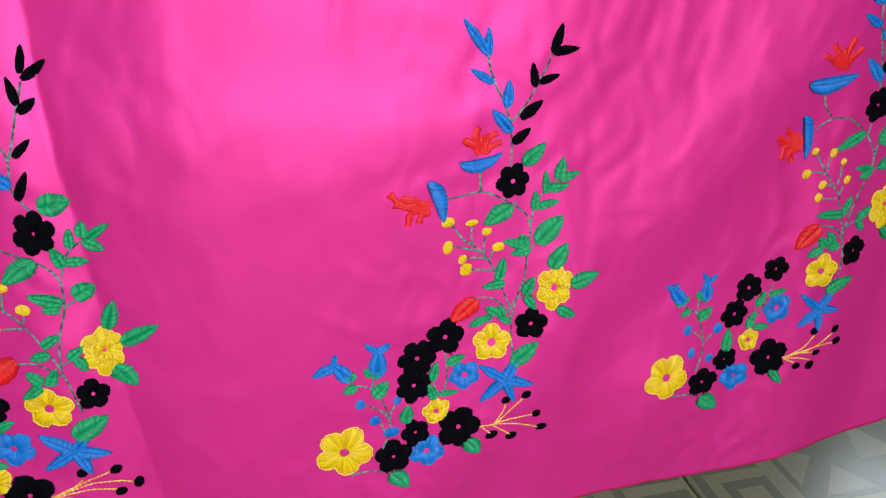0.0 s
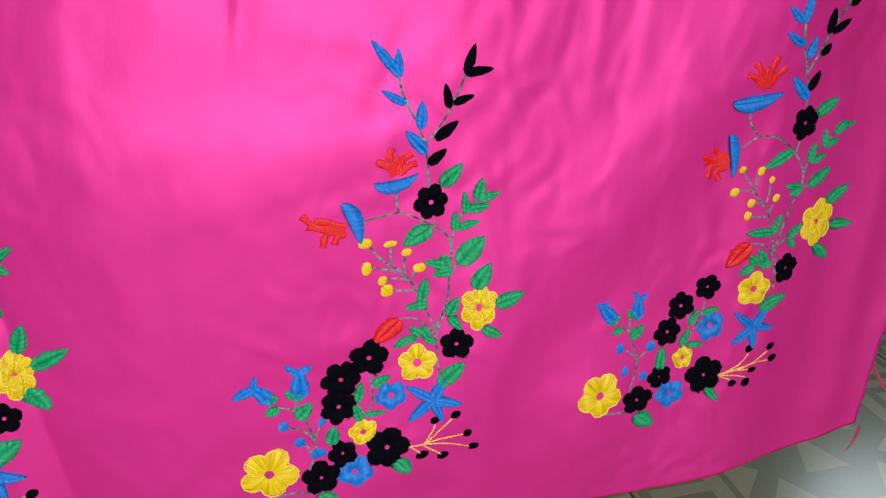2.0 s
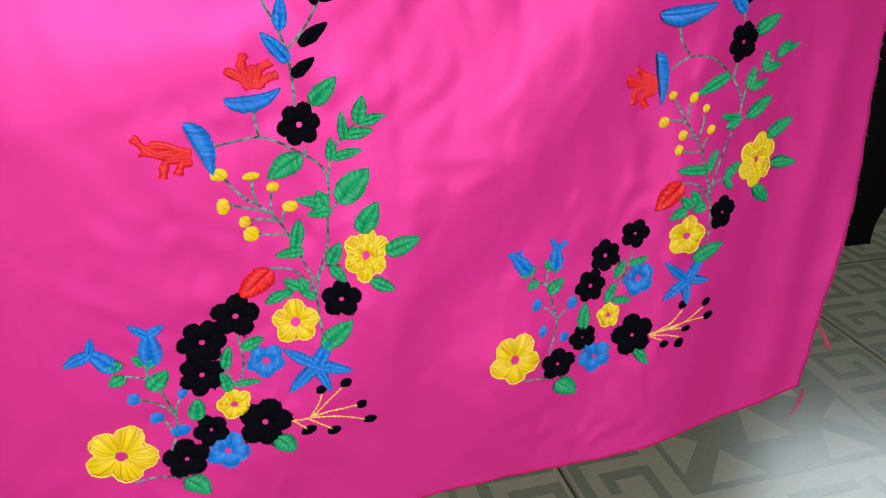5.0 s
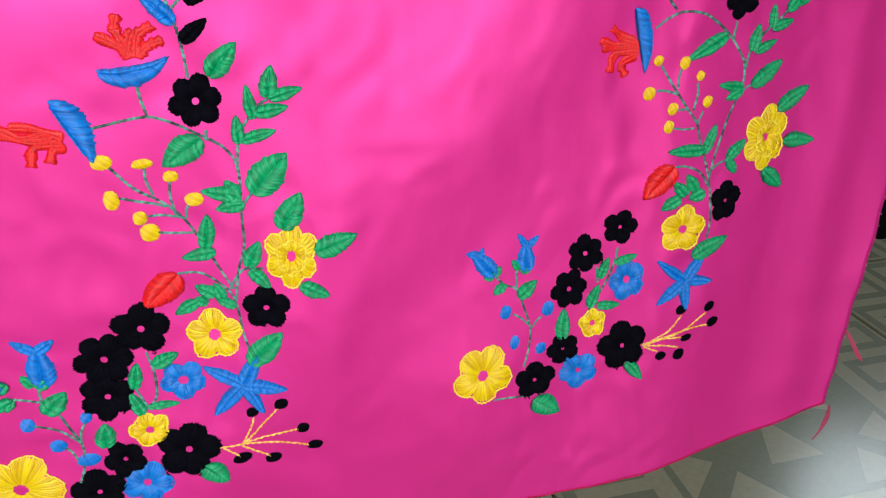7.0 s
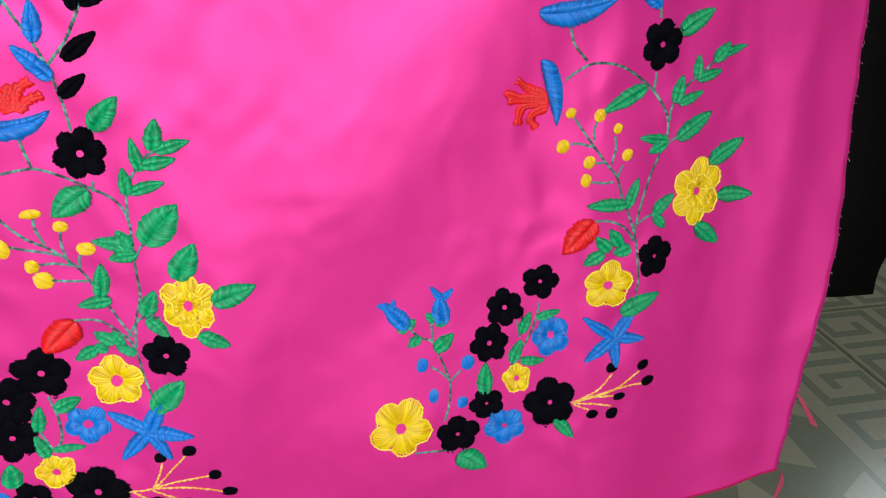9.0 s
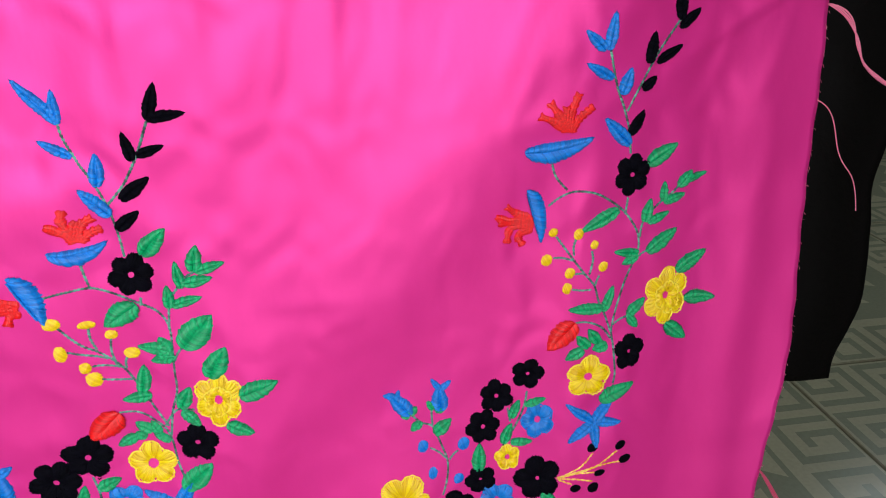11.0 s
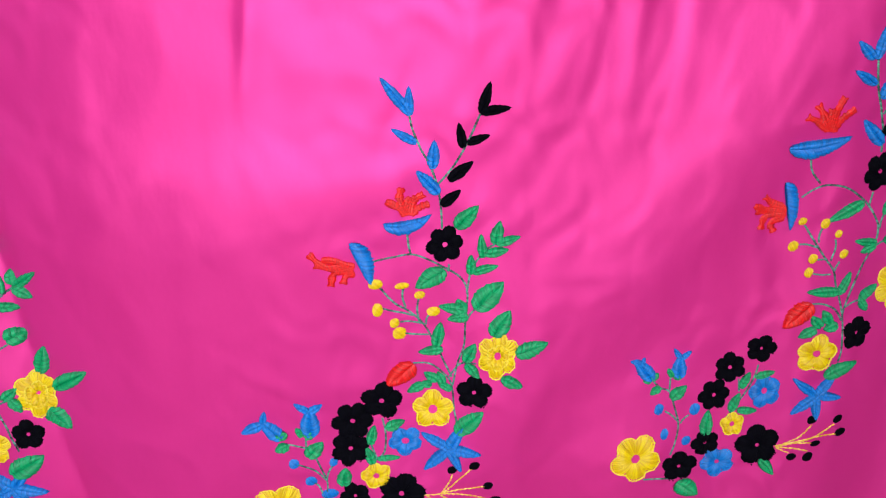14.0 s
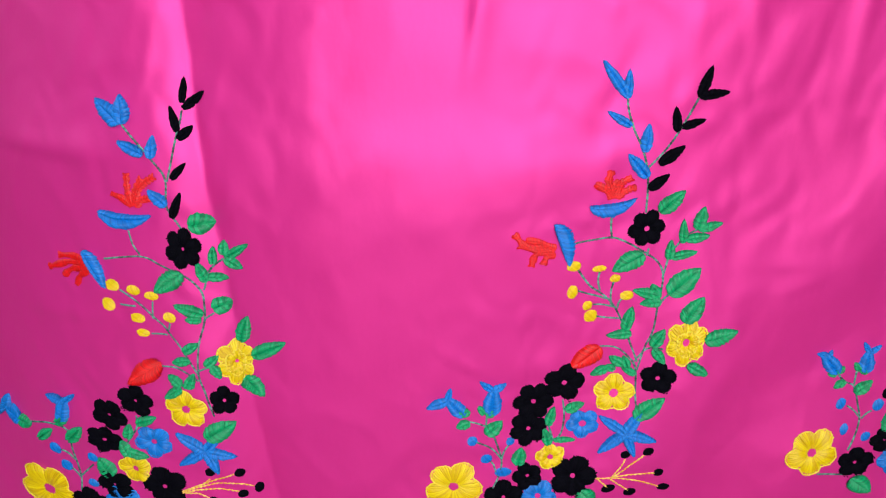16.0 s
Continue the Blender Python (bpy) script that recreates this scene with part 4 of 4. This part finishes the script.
s.berry("yellow", 23.7, 107.7, 3.3, 3.9)
s.berry("yellow", 22.5, 97, 3, 4.1)
s.berry("blue", -72.1, -24.5, 3.6, 5.3)
s.berry("blue", -43.8, -23, 4, 5.6)
s.berry("blue", -65.2, -49, 2.9, 5.3)
s.berry("blue", -46.8, -54.1, 3.7, 4.5)
s.berry("black", 49.1, -29.9, 4, 3.8)
s.berry("black", 69.6, -29.7, 3.9, 3.6)
s.berry("black", 74.2, -42.9, 4.3, 4.2)
s.berry("black", 56.1, -52.8, 4.1, 3)
s.berry("black", 39.1, -65.6, 3.8, 3.8)
s.berry("black", 52.3, -65.7, 4.1, 4.7)
s.sew()

# ---- the rail and the black cloth behind ----
bm = bmesh.new()
bmesh.ops.create_cone(bm, cap_ends=True, segments=24, radius1=0.016, radius2=0.016, depth=XE - XW,
                      matrix=Matrix.Translation(((XW + XE) / 2, 0.575, RAIL_Z - 0.004)) @ Matrix.Rotation(radians(90), 4, "Y"))
tagged(part("clothes_rail", bm, WOOD, smooth=True), "brown wooden rail from wall to wall", "rail")


def black_sheet():
    verts, faces = [], []
    nx, nz = 60, 120
    for j in range(nz + 1):
        for i in range(nx + 1):
            z = 0.258 + (RAIL_Z - 0.258) * j / nz
            right = 0.536 + 0.004 * math.sin(z * 42) + 0.003 * noise.noise(Vector((0, 3, z * 30))) + 0.05 * max(0.0, z - 0.42) - 0.004 * bell(z - 0.252, 0.02, 0.05)
            u = i / nx
            x = 0.26 + (right - 0.26) * u
            y = 0.612 + 0.03 * ease((z - 0.3) * 3, 0, 1, 0.1) + 0.004 * math.sin(u * 19 + z * 3)
            if z > 0.8:
                y = y + (0.592 - y) * ((z - 0.8) / (RAIL_Z - 0.8)) ** 2
            verts.append((x, y, z - 0.006 * u * (1 - j / nz)))
    for j in range(nz):
        for i in range(nx):
            a = j * (nx + 1) + i
            faces.append((a, a + 1, a + nx + 2, a + nx + 1))
    return verts, faces


dark = tagged(link("black_cloth", *black_sheet(), BLACK_CLOTH), "plain black cloth with straight hem hanging behind pink cloth", "cloth")
for x, z in ((0.487, 0.372), (0.498, 0.402)):
    bm = bmesh.new()
    bmesh.ops.create_icosphere(bm, subdivisions=2, radius=0.0011, matrix=Matrix.Translation((x, 0.6365, z)) @ Matrix.Diagonal((1.3, 0.6, 0.9, 1)))
    part("lint", bm, LINT, dark, "speck of pale lint", True)
thick = dark.modifiers.new("thickness", "SOLIDIFY")
thick.thickness, thick.offset = 0.002, -1


# ---- loose threads ----
def loose_thread(points, radius, name, label, material):
    """A thin round thread through the points."""
    c = bpy.data.curves.new(name, "CURVE")
    c.dimensions, c.bevel_depth, c.bevel_resolution, c.resolution_u = "3D", radius, 2, 8
    s = c.splines.new("NURBS")
    s.points.add(len(points) - 1)
    for q, p in zip(s.points, points):
        q.co = (*p, 1)
    s.use_endpoint_u, s.order_u = True, 4
    c.materials.append(material)
    ob = new(name, c)
    ob.parent = cloth
    return tagged(ob, label)


for k, radius in ((0, 0.0007), (1, 0.0006), (2, 0.0005)):
    w = 0.0018 * (k - 1)
    loose_thread([(0.466, 0.604, 0.531), (0.475, 0.603 - 0.001 * k, 0.528 + w), (0.483 + w, 0.603, 0.520), (0.488 - w, 0.603, 0.508), (0.494 + w, 0.604, 0.495 - w),
                  (0.504, 0.604, 0.487 + w), (0.519, 0.605, 0.478), (0.534, 0.606, 0.474 + w)], radius, "loose_thread", "pale pink loose thread", PINK_EDGE)
loose_thread([(0.468, 0.597, 0.473), (0.476, 0.596, 0.470), (0.483, 0.596, 0.455), (0.487, 0.597, 0.440), (0.495, 0.597, 0.428), (0.504, 0.597, 0.420), (0.509, 0.598, 0.398)],
             0.0004, "loose_thread", "pale pink loose thread", PINK_EDGE)
for k in range(3):
    loose_thread([(0.467, drape(0.467, 0.203) - 0.001, 0.203), (0.472 + 0.002 * k, 0.565, 0.195 - 0.001 * k), (0.477 + 0.001 * k, 0.564, 0.187), (0.482 + 0.002 * k, 0.563, 0.178 - 0.001 * k)],
                 0.0006, "loose_thread", "faded red loose thread", LOOSE_RED)
    loose_thread([(0.467, drape(0.467, 0.140) - 0.001, 0.140), (0.469 + 0.002 * k, 0.558, 0.129), (0.466 + 0.002 * k, 0.558, 0.119), (0.467 - 0.002 * k, 0.558, 0.112 - 0.003 * k)],
                 0.0005, "loose_thread", "faded red loose thread", LOOSE_RED)


def edge_x(z):
    return RIGHT_EDGE + edge_shift(z)


def strands(name, rows, material, label):
    """Short round threads, each a line of points, in one mesh."""
    verts, faces = [], []
    for points, radius in rows:
        base = len(verts)
        for p in points:
            for k in range(5):
                a = 6.2832 * k / 5
                verts.append((p[0] + radius * math.cos(a), p[1] + radius * math.sin(a), p[2] + radius * 0.6 * math.sin(a + 0.8)))
        for s in range(len(points) - 1):
            for k in range(5):
                a, b = base + 5 * s + k, base + 5 * s + (k + 1) % 5
                faces.append((a, b, b + 5, a + 5))
    return link(name, verts, faces, material, cloth, label)


fringe = []
for k in range(120):
    z = 0.16 + 0.63 * (k + rnd.uniform(0, 1)) / 120
    x, size = edge_x(z) - 0.001, 0.0008 + 0.0018 * rnd.random() ** 3
    y = drape(x, z) - 0.0003
    fringe.append(([(x, y, z), (x + size * 0.6, y + rnd.uniform(-0.0005, 0.0008), z + rnd.uniform(-0.0006, 0.0004)), (x + size, y + rnd.uniform(-0.001, 0.001), z - rnd.uniform(0, 0.002))], 0.00018))
strands("frayed_edge", fringe, PINK_EDGE, "pale frayed raw edge of the cloth")
seam = []
for k in range(430):
    x = LEFT_EDGE + (RIGHT_EDGE - LEFT_EDGE) * k / 430
    x1 = min(RIGHT_EDGE, x + (RIGHT_EDGE - LEFT_EDGE) / 430 * 1.1)
    seam.append(([hem_point(x, 0.0003, 0.0002), hem_point(x1, 0.0005, 0.0010)], 0.00032))
strands("hem_stitching", seam, HEM_RED, "dark red overcast stitching along the hem")

# ---- floor tiles ----
SIZE, GAP, TURNED = 0.487, 0.0035, math.atan2(0.228, 0.974)
E1, E2 = Vector((math.cos(TURNED), math.sin(TURNED), 0)), Vector((-math.sin(TURNED), math.cos(TURNED), 0))


def key_mesh():
    """A tile's pattern: a border of angular spirals, a plain band, and a star of triangles within, just proud of the glaze."""
    bm = bmesh.new()

    def flat(points, lift=0.0002):
        bm.faces.new([bm.verts.new((x, y, lift)) for x, y in points]).material_index = 0 if lift < 0.0003 else 1

    cells = 5
    cell, half = SIZE / cells, SIZE / 2
    w = cell / 8
    for i in range(cells):
        for j in range(cells):
            if 0 < i < cells - 1 and 0 < j < cells - 1:
                continue
            cx, cy = -half + (i + 0.5) * cell, -half + (j + 0.5) * cell
            r = cell / 2 - w * 0.6
            bars = [(-r, -r, r, -r + w), (r - w, -r + w, r, r), (-r, r - w, r - w, r), (-r, -r + 2.2 * w, -r + w, r - w),
                    (-r + w, -r + 2.2 * w, r - 2.2 * w, -r + 3.2 * w), (r - 3.2 * w, -r + 3.2 * w, r - 2.2 * w, r - 2.2 * w)]
            turn = ((i + 2 * j) % 4) * math.pi / 2
            c, s = round(math.cos(turn)), round(math.sin(turn))
            for x0, y0, x1, y1 in bars:
                flat([(cx + c * x - s * y, cy + s * x + c * y) for x, y in ((x0, y0), (x1, y0), (x1, y1), (x0, y1))])
    inner, lift = half - cell, 0.0002
    for k in range(4):
        c, s = round(math.cos(k * math.pi / 2)), round(math.sin(k * math.pi / 2))

        def put(*points):
            flat([(c * x - s * y, s * x + c * y) for x, y in points], lift)

        edge = inner - 0.014
        put((-edge, -edge), (edge, -edge), (0.0, 0.0))
        lift = 0.0004
        put((-edge * 0.80, -edge * 0.94), (-edge * 0.30, -edge * 0.94), (-edge * 0.5, -edge * 0.62))
        put((edge * 0.30, -edge * 0.94), (edge * 0.80, -edge * 0.94), (edge * 0.5, -edge * 0.62))
        put((-edge * 0.22, -edge * 0.62), (edge * 0.22, -edge * 0.62), (0.0, -edge * 0.14))
        lift = 0.0002
    me = bpy.data.meshes.new("key_pattern")
    bm.to_mesh(me)
    bm.free()
    me.materials.append(TILE_KEY)
    me.materials.append(TILE)
    return me


bm = bmesh.new()
h = (SIZE - GAP) / 2
box_bm(bm, -h, -h, -0.008, h, h, 0.0, 0.0012)
tile_mesh = bpy.data.meshes.new("tile")
bm.to_mesh(tile_mesh)
bm.free()
tile_mesh.materials.append(TILE)
pattern = key_mesh()
for i in range(-7, 7):
    for j in range(-6, 6):
        p = E1 * (0.897 + (i + 0.5) * SIZE) + E2 * (0.839 + (j + 0.5) * SIZE)
        if not (XW - 0.2 < p.x < XE + 0.2 and YS - 0.2 < p.y < YN + 0.2):
            continue
        tile = new("tile", tile_mesh)
        tile.parent = floor
        tile.matrix_basis = Matrix.Translation(p) @ Matrix.Rotation(TURNED, 4, "Z")
        face = new("key_pattern", pattern)
        face.parent = tile
